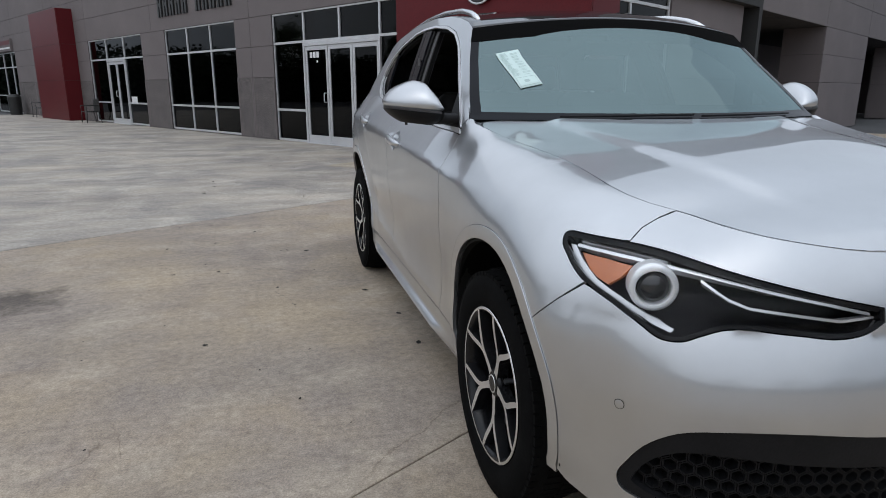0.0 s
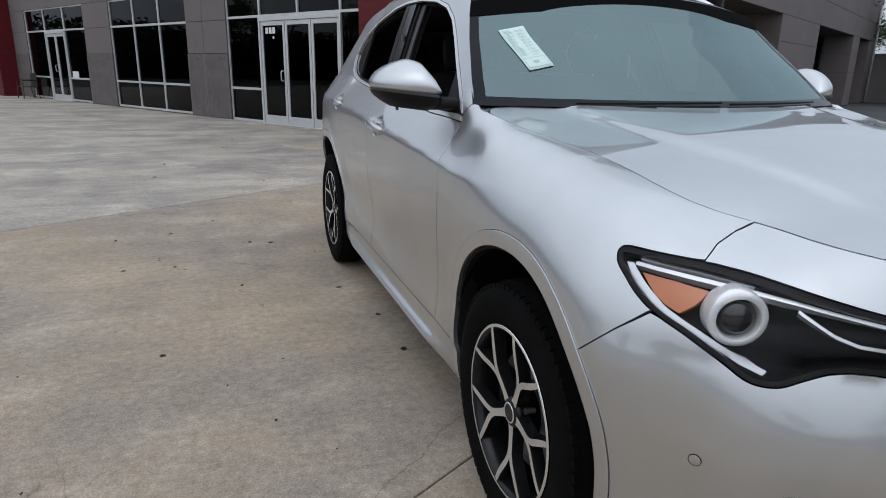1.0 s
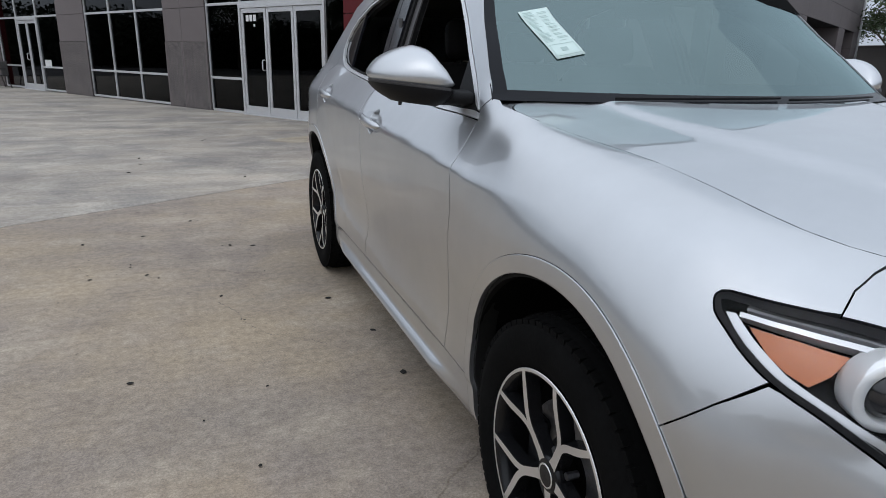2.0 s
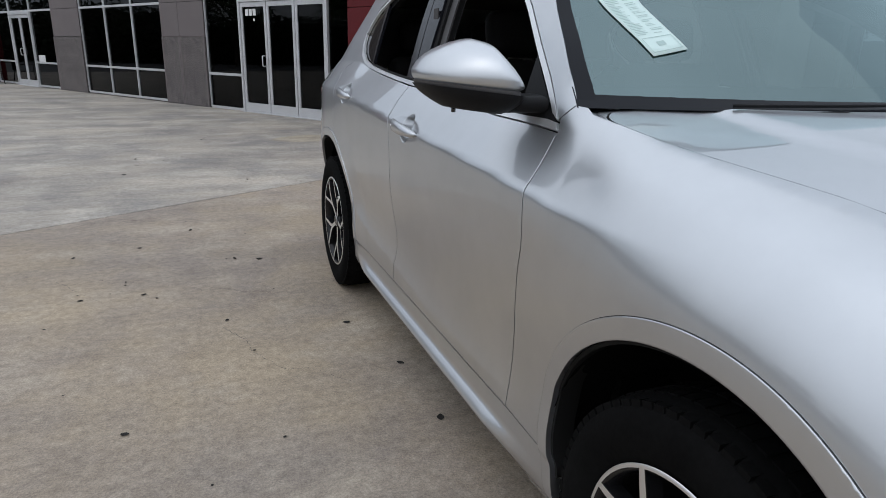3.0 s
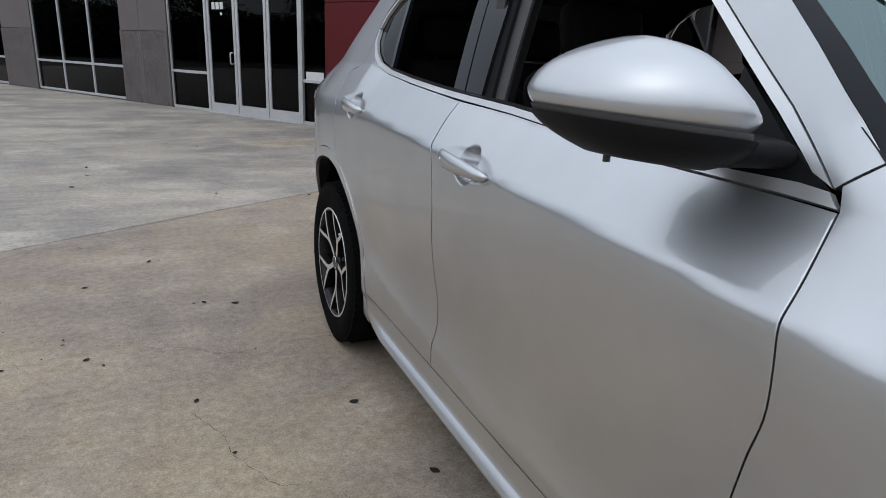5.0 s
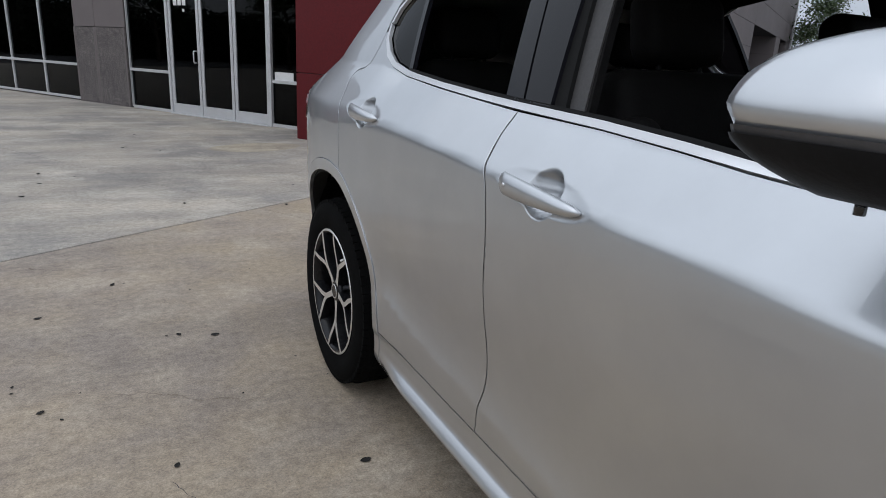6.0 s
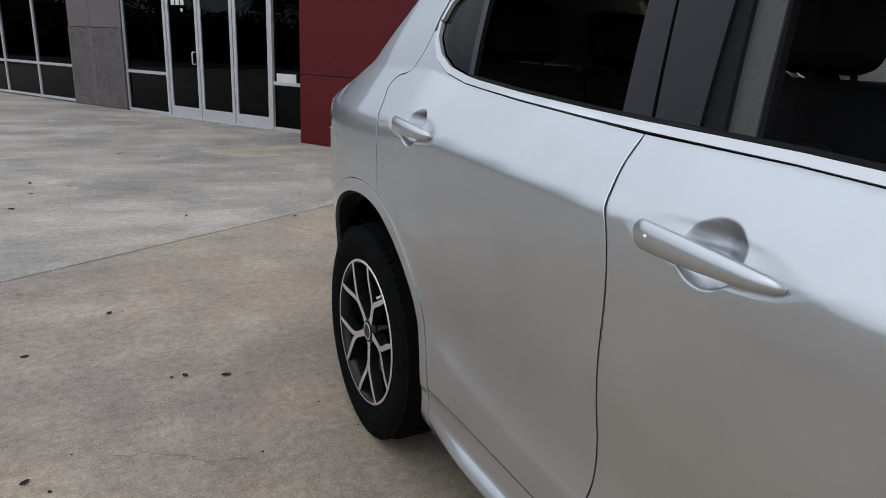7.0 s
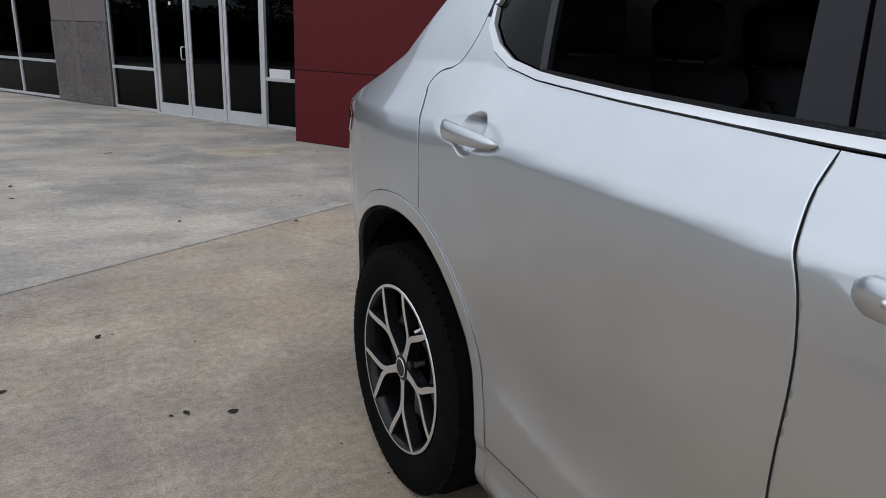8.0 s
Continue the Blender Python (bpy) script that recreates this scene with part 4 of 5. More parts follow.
for mirror in (False, True):
    k = {"mirror": mirror}
    rows = [(s, float(top_z(s)) - d) for d in (0.0015, 0.0035, 0.0065, 0.011) for s in np.arange(-0.40, 0.50, 0.022)]
    skin_panel("front_fender", M["paint"], car, fender, 0.014, extra=rows, **k)
    skin_panel("front_door", M["paint"], car, front_door, 0.014, rim=0.003, gap=0.0018, fine=((HANDLES[0], 0.175, 0.0055), (HANDLES[0], 0.075, 0.0026)), **k)
    skin_panel("rear_door", M["paint"], car, rear_door, 0.014, rim=0.003, gap=0.0018, fine=((HANDLES[1], 0.175, 0.0055), (HANDLES[1], 0.075, 0.0026)), **k)
    skin_panel("rear_quarter", M["paint"], car, quarter, 0.02, rim=0.003, **k)
    skin_panel("roof_side", M["paint"], car, roof_side, 0.02, **k)
    skin_panel("sill", M["paint"], car, sill, 0.02, depth=0.05, **k)
    for rear, line in ((False, flare_f), (True, flare_r)):
        skin_panel("wheel_arch_trim", M["paint"], car, line, 0.011, gap=0.0002, out=0.003, depth=0.014, rim=0.003, **k)
        skin_panel("arch_lip", M["seal"], car, arch_line(rear, -0.001, 0.335, 0.335) + arch_line(rear, -0.010, 0.335, 0.335)[::-1], 0.011, gap=0, out=-0.010, depth=0.055, **k)
    skin_panel("front_bumper", M["paint"], car, bumper, 0.02, gap=0.0015, **k)
    skin_panel("window_trim", M["chrome"], car, chrome_strip, 0.014, gap=0.0008, out=0.004, depth=0.012, label="bright metal strip under the windows", **k)
    skin_panel("window_trim", M["chrome"], car, chrome_top, 0.014, gap=0.0008, out=0.003, depth=0.012, label="bright metal strip over the windows", **k)
    # black pillars, seals and the dark rear glass
    skin_panel("b_pillar_cover", M["pillar"], car, [(1.646, 1.186), (1.742, 1.189), (1.80, 1.411), (1.842, 1.598), (1.735, 1.598), (1.68, 1.404)], 0.02, out=-0.004, **k)
    skin_panel("b_pillar_cover", M["pillar"], car, [(1.748, 1.189), (1.822, 1.193), (1.872, 1.411), (1.905, 1.602), (1.848, 1.598), (1.804, 1.411)], 0.02, out=-0.004, **k)
    skin_panel("door_frame", M["trim_grey"], car, [(1.558, 1.176), (1.612, 1.18), (1.66, 1.404), (1.705, 1.595), (1.645, 1.596), (1.604, 1.404)], 0.02, out=-0.025, depth=0.03, **k)
    skin_panel("window_seal", M["seal"], car, [(1.606, 1.18), (1.650, 1.184), (1.684, 1.404), (1.735, 1.60), (1.700, 1.595), (1.655, 1.404)], 0.02, out=-0.014, depth=0.03, **k)
    skin_panel("quarter_bar", M["pillar"], car, [(2.392, 1.234), (2.420, 1.238), (2.495, 1.447), (2.525, 1.506), (2.497, 1.518), (2.467, 1.447)], 0.02, out=-0.006, **k)
    skin_panel("quarter_window", M["privacy"], car, [(2.422, 1.240), (2.510, 1.258), (2.580, 1.290), (2.640, 1.336), (2.659, 1.378), (2.648, 1.424), (2.586, 1.478), (2.527, 1.504), (2.497, 1.447)], 0.03, out=-0.010, depth=0.004, **k)
    skin_panel("belt_seal", M["seal"], car, [(y, z + 0.018) for y, z in belt_line[1:11]] + [(y, z + 0.026) for y, z in belt_line[10:0:-1]], 0.016, gap=0, out=-0.004, depth=0.02, **k)
    # dark lining of the pillars and the roof's side
    skin_panel("pillar_lining", M["leather"], car, screen_edge[:1] + screen_edge[1:] + roof_edge[1:] + [(2.95, 1.44), (3.05, 1.30), (2.72, 1.30), (2.66, 1.44), (2.45, 1.545), (2.164, 1.590), (1.95, 1.602), (1.92, 1.602), (1.885, 1.411), (1.835, 1.190), (1.55, 1.175), (1.60, 1.404), (1.645, 1.592), (1.45, 1.577), (1.268, 1.534), (1.128, 1.474), (1.006, 1.403), (0.873, 1.298), (0.72, 1.19), (0.66, 1.16)], 0.03, gap=0, out=-0.03, depth=0.02, **k)
    # lining that closes the gaps from behind
    skin_panel("inner_shell", M["dark_under"], car, [(0.47, 0.36), (2.36, 0.36), (2.40, 0.55), (2.44, 0.70), (2.60, 0.88), (2.84, 0.935), (3.08, 0.87), (3.3, 0.6), (3.34, 0.36), (3.70, 0.36), (3.70, 0.95), (3.5, 1.13), (2.95, 1.19), (2.68, 1.28), (2.52, 1.215)]
               + [(y, z - 0.016) for y, z in belt_line[10:0:-1]] + [(0.62, 1.09), (0.5, 1.13), (0.0, 1.05), (-0.3, 1.01), (-0.5, 0.955), (-0.35, 0.80), (-0.15, 0.885), (0.0, 0.9), (0.2, 0.86), (0.38, 0.72), (0.47, 0.55)],
               0.03, gap=0, out=-0.050, depth=0.02, **k)


def loft(name, mat, edge, bow, lift, parent, cols=25, out=0.0, a0=-1.0, a1=1.0, power=2.0, thick=0.0):
    """A sheet spanning the car from one side's edge line to the other's, bowed forward and crowned."""
    e = dense(edge, 0.04, False)
    pts = skin(e[:, 0], e[:, 1])
    n = len(pts)
    t = np.linspace(0, 1, n)
    verts, faces = [], []
    for i, p in enumerate(pts):
        for a in np.linspace(a0, a1, cols):
            c = 1 - abs(a)**power
            verts.append((a * -p[0], p[1] - np.interp(t[i], (0, 1), bow) * c, p[2] + np.interp(t[i], (0, 1), lift) * c + out))
    for i in range(n - 1):
        for j in range(cols - 1):
            q = i * cols + j
            faces.append((q, q + 1, q + cols + 1, q + cols))
    me = mesh_of(name, verts, faces, True)
    ob = put(name, me, mat, parent)
    if thick:
        m = ob.modifiers.new("thickness", "SOLIDIFY")
        m.thickness, m.offset = thick, -1
    return ob


windscreen = loft("windscreen", M["windscreen"], [(s, z - 0.004) for s, z in screen_edge], (0.24, 0.10), (0.004, 0.045), car)
windscreen.visible_shadow = False
frit = [(0.590, 1.172), (0.648, 1.2155)]
loft("frit_band", M["frit"], frit, (0.24, 0.220), (0.004, 0.011), windscreen, out=0.004)
for a0, a1 in ((-0.997, -0.952), (0.952, 0.997)):
    loft("frit_band", M["frit"], [(s, z - 0.004) for s, z in screen_edge], (0.24, 0.10), (0.004, 0.045), windscreen, 5, 0.0015, a0, a1)
roof_panel = loft("roof_panel", M["gloss_black"], roof_edge, (0.10, -0.08), (0.045, 0.03), car, thick=0.01)
header = loft("headliner", M["cloth"], [(s, z - 0.05) for s, z in roof_edge], (0.02, 0.0), (0.03, 0.02), car)
tailgate = loft("tailgate", M["paint"], tail_edge, (-0.04, -0.10), (0.02, 0.0), car)
loft("rear_screen", M["gloss_black"], [(2.86, 1.555), (2.96, 1.425), (3.07, 1.275)], (-0.08, -0.08), (0.03, 0.025), car, 21, 0.008, -0.985, 0.985)


# hood: between the two seams, from the windscreen to the nose
def hood_panel():
    side = np.array(hood_side + hood_front[1:])
    edge = skin(side[:, 0], side[:, 1])            # right-hand edge, rear to front
    ye, xe, ze = edge[::-1, 1], -edge[::-1, 0], edge[::-1, 2]

    def height(x, y):
        w = np.interp(y, ye, xe)
        q = np.clip(np.abs(x) / np.maximum(w, 0.05), 0, 1)
        crown = np.interp(y, (-0.9, -0.4, 0.5), (0.012, 0.040, 0.036))
        xc = np.interp(y, (-0.8, 0.5), (0.30, 0.52))
        ridge = 0.010 * (1 - smooth(-0.010, 0.045, np.abs(x) - xc)) * smooth(-0.75, -0.3, y)
        return np.interp(y, ye, ze) + crown * (1 - q**2.2) + ridge * (1 - q**6)

    def back_y(x):
        return 0.353 + 0.24 * (abs(x) / 0.79)**2

    side_xy = [(x, y) for x, y in zip(xe, ye) if y < 0.44]
    p0, p1, p2 = np.array((float(np.interp(0.455, ye, xe)), 0.455)), np.array((float(np.interp(0.515, ye, xe)), 0.530)), np.array((0.715, back_y(0.715)))
    corner = [tuple((1 - t)**2 * p0 + 2 * t * (1 - t) * p1 + t * t * p2) for t in np.linspace(0, 1, 11)]
    back = [(x, back_y(x)) for x in np.linspace(-0.69, 0.69, 29)]
    left = side_xy + corner
    right = [(-x, y) for x, y in left[::-1]]
    outline = np.array(right[:-1] + left[1:] + back[::-1])
    # painted corner plates beside the hood
    for sg in (-1, 1):
        ring = [(x + 0.0035, y + 0.0030) for x, y in corner] + [(0.70, back_y(0.70) + 0.05), (0.76, 0.60)] + [(float(np.interp(y, ye, xe)) + 0.002, y) for y in (0.565, 0.54, 0.52, 0.50, 0.48, 0.465)]
        n = len(ring)
        co = [(sg * x, y, float(height(x, y)) - 0.001 - d) for d in (0.0, 0.02) for x, y in ring]
        top = list(range(n)) if sg > 0 else list(range(n))[::-1]
        plate = mesh_of("fender_corner", co, [tuple(top)] + [(i, (i + 1) % n, n + (i + 1) % n, n + i) for i in range(n)])
        put("fender_corner", plate, M["paint"], car)
    poly = shrink(dense(outline, 0.03), 0.0012)
    p, faces, n = fill(poly, 0.03)
    z = height(p[:, 0], p[:, 1])
    co = np.column_stack([p, z])
    faces = [f if np.cross(co[f[1]] - co[f[0]], co[f[2]] - co[f[0]])[2] > 0 else tuple(reversed(f)) for f in faces]
    k, m = len(co), len(poly)
    zt = height(poly[:, 0], poly[:, 1])
    co = np.concatenate([co, np.column_stack([poly, zt - 0.001]), np.column_stack([poly, zt - 0.02])])
    for i in range(m):
        j = (i + 1) % m
        faces.append((k + j, k + i, k + m + i, k + m + j))
    put("hood", mesh_of("hood", co, faces, True), M["paint"], car)


hood_panel()
part("engine_cover", boxes((-0.60, 0.60, -0.52, 0.50, 0.55, 0.93)), M["dark_under"], car)
loft("cowl", M["satin_black"], [(0.545, 1.150), (0.615, 1.172)], (0.24, 0.24), (0.004, 0.004), car)


# ---- wheels ----
def spin(profile, segments=64):
    """A ring turned about the x axis from (x, r) pairs."""
    n = len(profile)
    verts, faces = [], []
    for k in range(segments):
        a = 2 * math.pi * k / segments
        verts += [(x, r * math.cos(a), r * math.sin(a)) for x, r in profile]
    for k in range(segments):
        for i in range(n - 1):
            a, b = k * n + i, ((k + 1) % segments) * n + i
            faces.append((a, b, b + 1, a + 1))
    return verts, faces


def bend(p, q, r, n=7):
    """A curve from p to r drawn towards q."""
    return [tuple((1 - t)**2 * np.array(p) + 2 * t * (1 - t) * np.array(q) + t * t * np.array(r)) for t in np.linspace(0, 1, n)]


def spoke():
    """One forked spoke along +z in the wheel's plane: a machined face with flanks that fall back."""
    outer = [(0.0150, 0.028), (0.0118, 0.060), (0.0112, 0.092)] + bend((0.0112, 0.104), (0.0112, 0.128), (0.036, 0.156), 6) + bend((0.046, 0.168), (0.068, 0.195), (0.0865, 0.2270), 5)
    inner = [(0.0, 0.028), (0.0, 0.065), (0.0, 0.105)] + bend((0.0, 0.130), (0.004, 0.146), (0.021, 0.166), 6) + bend((0.031, 0.178), (0.054, 0.206), (0.0725, 0.2320), 5)

    def depth(y, z):
        return -0.004 - 0.017 * float(smooth(0.04, 0.235, math.hypot(y, z)))

    bm = bmesh.new()
    for sg in (-1, 1):
        front, bevel, flank = [], [], []
        for line, way in ((outer, 1), (inner, -1)):
            q = np.array(line)
            t = np.gradient(q, axis=0)
            t /= np.linalg.norm(t, axis=1, keepdims=True)
            nrm = np.stack([t[:, 1], -t[:, 0]], 1) * way
            hold = np.array([0.0 if way < 0 and p[0] < 1e-6 else 1.0 for p in line])[:, None]
            for row, grow, back in ((front, 0.0, 0.0), (bevel, 0.0010, 0.0014), (flank, 0.0045, 0.034)):
                w = q + nrm * grow * hold
                row.append([bm.verts.new((depth(*p) + back, sg * p[0], p[1])) for p in w])
        n = len(outer)
        for i in range(n - 1):
            quads = [(front[0][i], front[0][i + 1], front[1][i + 1], front[1][i])]
            for k in (0, 1):
                if k and inner[i + 1][0] < 1e-6:
                    continue
                quads += [(front[k][i], front[k][i + 1], bevel[k][i + 1], bevel[k][i]), (bevel[k][i], bevel[k][i + 1], flank[k][i + 1], flank[k][i])]
            for f in quads:
                bm.faces.new(f)
    bmesh.ops.remove_doubles(bm, verts=bm.verts[:], dist=1e-5)
    for f in bm.faces:                                 # the face looks out, the flanks away from the spoke
        f.normal_update()
        c = f.calc_center_median()
        if abs(f.normal.x) > 0.6 and f.normal.x > 0:
            f.normal_flip()
    return bm


def wheel(m, turn, valve_at):
    ob = empty("wheel", m)
    ob.parent = car
    tv, tf = spin([(0.10, 0.244), (0.115, 0.30), (0.108, 0.345), (0.085, 0.362), (0.05, 0.369), (-0.05, 0.369), (-0.085, 0.363), (-0.106, 0.348), (-0.116, 0.315), (-0.113, 0.278), (-0.103, 0.254), (-0.095, 0.244)], 96)
    tyre = put("tyre", mesh_of("tyre", tv, tf, True), M["rubber"], ob)
    # tread blocks round the rim of the tyre
    bm = bmesh.new()
    for k in range(72):
        a = 2 * math.pi * k / 72
        for x0, x1, sh in ((-0.102, -0.062, 0.0), (-0.054, -0.006, 0.4), (0.006, 0.054, 0.0), (0.062, 0.102, 0.4)):
            c = Matrix.Rotation(a + sh * 0.087, 4, "X")
            r = 0.3705 if abs(x0 + x1) < 0.1 else 0.3625
            vs = [bm.verts.new(c @ Vector((x, y, z))) for z in (r - 0.012, r + 0.0015) for y in (-0.0125, 0.0125) for x in (x0, x1)]
            for f in ((4, 5, 7, 6), (0, 1, 5, 4), (2, 6, 7, 3), (0, 4, 6, 2), (1, 3, 7, 5)):
                bm.faces.new([vs[i] for i in f])
    tagged(part("tread", bm, M["rubber"], tyre), "tyre tread blocks")
    rv, rf = spin([(-0.098, 0.2455), (-0.104, 0.251), (-0.107, 0.248), (-0.105, 0.239), (-0.095, 0.232), (-0.075, 0.226), (0.09, 0.216), (0.09, 0.245)], 96)
    rim = put("rim", mesh_of("rim", rv, rf, True), M["rim_black"], ob, "black alloy rim with machined spokes")
    lv, lf = spin([(-0.1050, 0.2505), (-0.1078, 0.2480), (-0.1068, 0.2420)], 96)
    put("rim_lip", mesh_of("rim_lip", lv, lf, True), M["machined"], rim)
    face = bpy.data.meshes.new("spoke")
    bm = spoke()
    bm.to_mesh(face)
    bm.free()
    face.materials.append(M["rim_black"])
    face.materials.append(M["machined"])
    for p in face.polygons:
        p.material_index = 1 if p.normal.x < -0.85 else 0
    for k in range(5):
        s = new("spoke", face)
        s.parent = rim
        s.matrix_local = Matrix.Translation((-0.085, 0, 0)) @ Matrix.Rotation(radians(turn + 72 * k), 4, "X")
    hv, hf = spin([(-0.062, 0.0), (-0.098, 0.0)][:1] + [(-0.060, 0.048), (-0.084, 0.046), (-0.090, 0.038), (-0.091, 0.030)], 40)
    put("hub", mesh_of("hub", hv, hf, True), M["rim_black"], rim)
    cv, cf = spin([(-0.0895, 0.030), (-0.0935, 0.0285), (-0.0940, 0.022), (-0.0925, 0.0)], 40)
    put("centre_cap", mesh_of("centre_cap", cv, cf, True), M["rim_black"], rim, "dark plain round wheel cap")
    cv, cf = spin([(-0.0930, 0.0300), (-0.0950, 0.0285), (-0.0940, 0.0255)], 40)
    put("cap_ring", mesh_of("cap_ring", cv, cf, True), M["machined"], rim)
    for k in range(5):
        a = radians(turn + 36 + 72 * k)
        bm = bmesh.new()
        bmesh.ops.create_cone(bm, cap_ends=True, segments=6, radius1=0.010, radius2=0.009, depth=0.03, matrix=Matrix.Translation((-0.055, 0.056 * -math.sin(a), 0.056 * math.cos(a))) @ Matrix.Rotation(math.pi / 2, 4, "Y"))
        part("wheel_nut", bm, M["steel"], rim)
    dv, df = spin([(-0.02, 0.07), (-0.035, 0.08), (-0.035, 0.165), (-0.01, 0.165), (-0.01, 0.07)], 64)
    put("brake_disc", mesh_of("brake_disc", dv, df), M["steel"], ob)
    part("brake_caliper", boxes((-0.055, 0.03, 0.085, 0.16, -0.08, 0.08), bevel=0.012), M["rim_black"], ob)
    va = radians(valve_at)
    put("valve", tube([(-0.075, -0.205 * math.sin(va), 0.205 * math.cos(va)), (-0.102, -0.188 * math.sin(va), 0.188 * math.cos(va))], 0.0045, 8), M["white"], rim)
    bv, bf = spin([(-0.0, 0.0), (0.0, 0.225)], 40)
    put("back_plate", mesh_of("back_plate", bv, bf), M["dark_under"], ob)
    return ob


for y, turn, valve_at in ((0.0, 170.0, 115.0), (REAR_AXLE, 169.0, 33.0)):
    wheel(pose(-0.818, y, 0.368), turn, valve_at)
    wheel(pose(0.818, y, 0.368, 0, 0, 180), turn, valve_at)
for y in (0.0, REAR_AXLE):
    for sg in (-1, 1):
        verts, faces = [], []
        for a in np.linspace(0.0, math.pi, 30):
            for x, r in ((0.90 if y == 0.0 else 0.86, 0.470), (0.88 if y == 0.0 else 0.84, 0.474), (0.55, 0.474), (0.55, 0.02)):
                verts.append((sg * x, y + r * math.cos(a), 0.36 + r * math.sin(a)))
        for i in range(29):
            for j in range(3):
                faces.append((4 * i + j, 4 * i + j + 1, 4 * i + j + 5, 4 * i + j + 4))
        put("wheel_well", mesh_of("wheel_well", verts, faces, True), M["dark_under"], car)
part("underbody", boxes((-0.83, 0.83, 0.62, 2.28, 0.17, 0.36), (-0.52, 0.52, -0.62, 3.55, 0.19, 0.34), (-0.55, 0.55, 3.3, 3.60, 0.3, 0.9), bevel=0.02), M["dark_under"], car)


# ---- headlamps ----
def headlamp(mirror):
    sx = -1 if mirror else 1
    ob = skin_panel("headlamp", M["clear"], car, lamp_low + lamp_top, 0.012, gap=0.004, out=-0.001, depth=0.004, mirror=mirror, label="clear lens of the slanted headlamp")
    ob.visible_shadow = False
    skin_panel("housing", M["lamp_black"], ob, lamp_low + lamp_top, 0.02, gap=0.003, out=-0.085, depth=0.01, mirror=mirror)
    outer = shrink(dense(lamp_low + lamp_top, 0.015), 0.0015)
    inner = shrink(outer, 0.0085)
    on, no = skin(outer[:, 0], outer[:, 1]), skin_normal(outer[:, 0], outer[:, 1])
    ic, ni = skin(inner[:, 0], inner[:, 1]), skin_normal(inner[:, 0], inner[:, 1])
    n = len(outer)
    co = np.concatenate([on - no * 0.02, on - no * 0.001, ic - ni * 0.003, ic - ni * 0.085]) * np.array([sx, 1, 1])
    put("lamp_border", mesh_of("lamp_border", co, [(a * n + i, a * n + (i + 1) % n, (a + 1) * n + (i + 1) % n, (a + 1) * n + i) for a in range(3) for i in range(n)], False), M["lamp_black"], ob)

    def strip(name, mat, line, w, out, label=""):
        up = [(s, z + w / 2) for s, z in line]
        lo = [(s, z - w / 2) for s, z in line[::-1]]
        return skin_panel(name, mat, ob, up + lo, 0.012, gap=0, out=out, depth=0.02, mirror=mirror, label=label)

    strip("light_guide", M["guide"], [(-1.086, 0.836), (-0.990, 0.859), (-0.902, 0.877), (-0.815, 0.894), (-0.728, 0.909), (-0.640, 0.920), (-0.573, 0.926), (-0.501, 0.930), (-0.422, 0.931)], 0.0065, -0.016, "silver upper light guide")
    strip("light_guide", M["guide"], [(-1.086, 0.8455), (-0.990, 0.8685), (-0.902, 0.8865), (-0.815, 0.9035), (-0.728, 0.9185), (-0.640, 0.9295), (-0.573, 0.9355), (-0.501, 0.9395), (-0.430, 0.940)], 0.005, -0.014)
    strip("light_guide", M["guide"], [(-1.098, 0.829), (-1.021, 0.822), (-0.905, 0.838), (-0.830, 0.847), (-0.790, 0.861), (-0.727, 0.898)], 0.006, -0.018)
    skin_panel("light_guide", M["guide"], ob, [(-0.400, 0.930), (-0.432, 0.902), (-0.500, 0.861), (-0.568, 0.834), (-0.630, 0.803), (-0.688, 0.783), (-0.694, 0.792), (-0.635, 0.813), (-0.573, 0.844), (-0.508, 0.871), (-0.452, 0.905), (-0.416, 0.931)], 0.012, gap=0, out=-0.018, depth=0.02, mirror=mirror)
    skin_panel("amber_reflector", M["amber"], ob, [(-0.438, 0.921), (-0.477, 0.890), (-0.503, 0.876), (-0.535, 0.866), (-0.560, 0.888), (-0.577, 0.915), (-0.507, 0.921)], 0.012, gap=0, out=-0.026, depth=0.01, mirror=mirror, label="orange side reflector")
    c = np.array([-0.746 * sx, -0.578, 0.859])
    d = Vector((-0.40 * sx, -0.90, -0.02)).normalized()
    turn = d.to_track_quat("-X", "Z").to_matrix().to_4x4()
    mt = Matrix.Translation(c) @ turn
    rv, rf = spin([(0.020, 0.036), (-0.010, 0.0385), (-0.0150, 0.0400), (-0.0160, 0.0410), (-0.0120, 0.0530), (-0.0100, 0.0545), (0.03, 0.0560)], 48)
    me = mesh_of("projector_ring", [mt @ Vector(v) for v in rv], rf, True)
    put("projector_ring", me, M["ring"], ob, "silver ring of the projector")
    gv, gf = spin([(-0.022, 0.0), (-0.021, 0.012), (-0.016, 0.024), (-0.004, 0.035)], 40)
    put("projector_lens", mesh_of("projector_lens", [mt @ Vector(v) for v in gv], gf, True), M["gloss_black"], ob)


headlamp(False), headlamp(True)
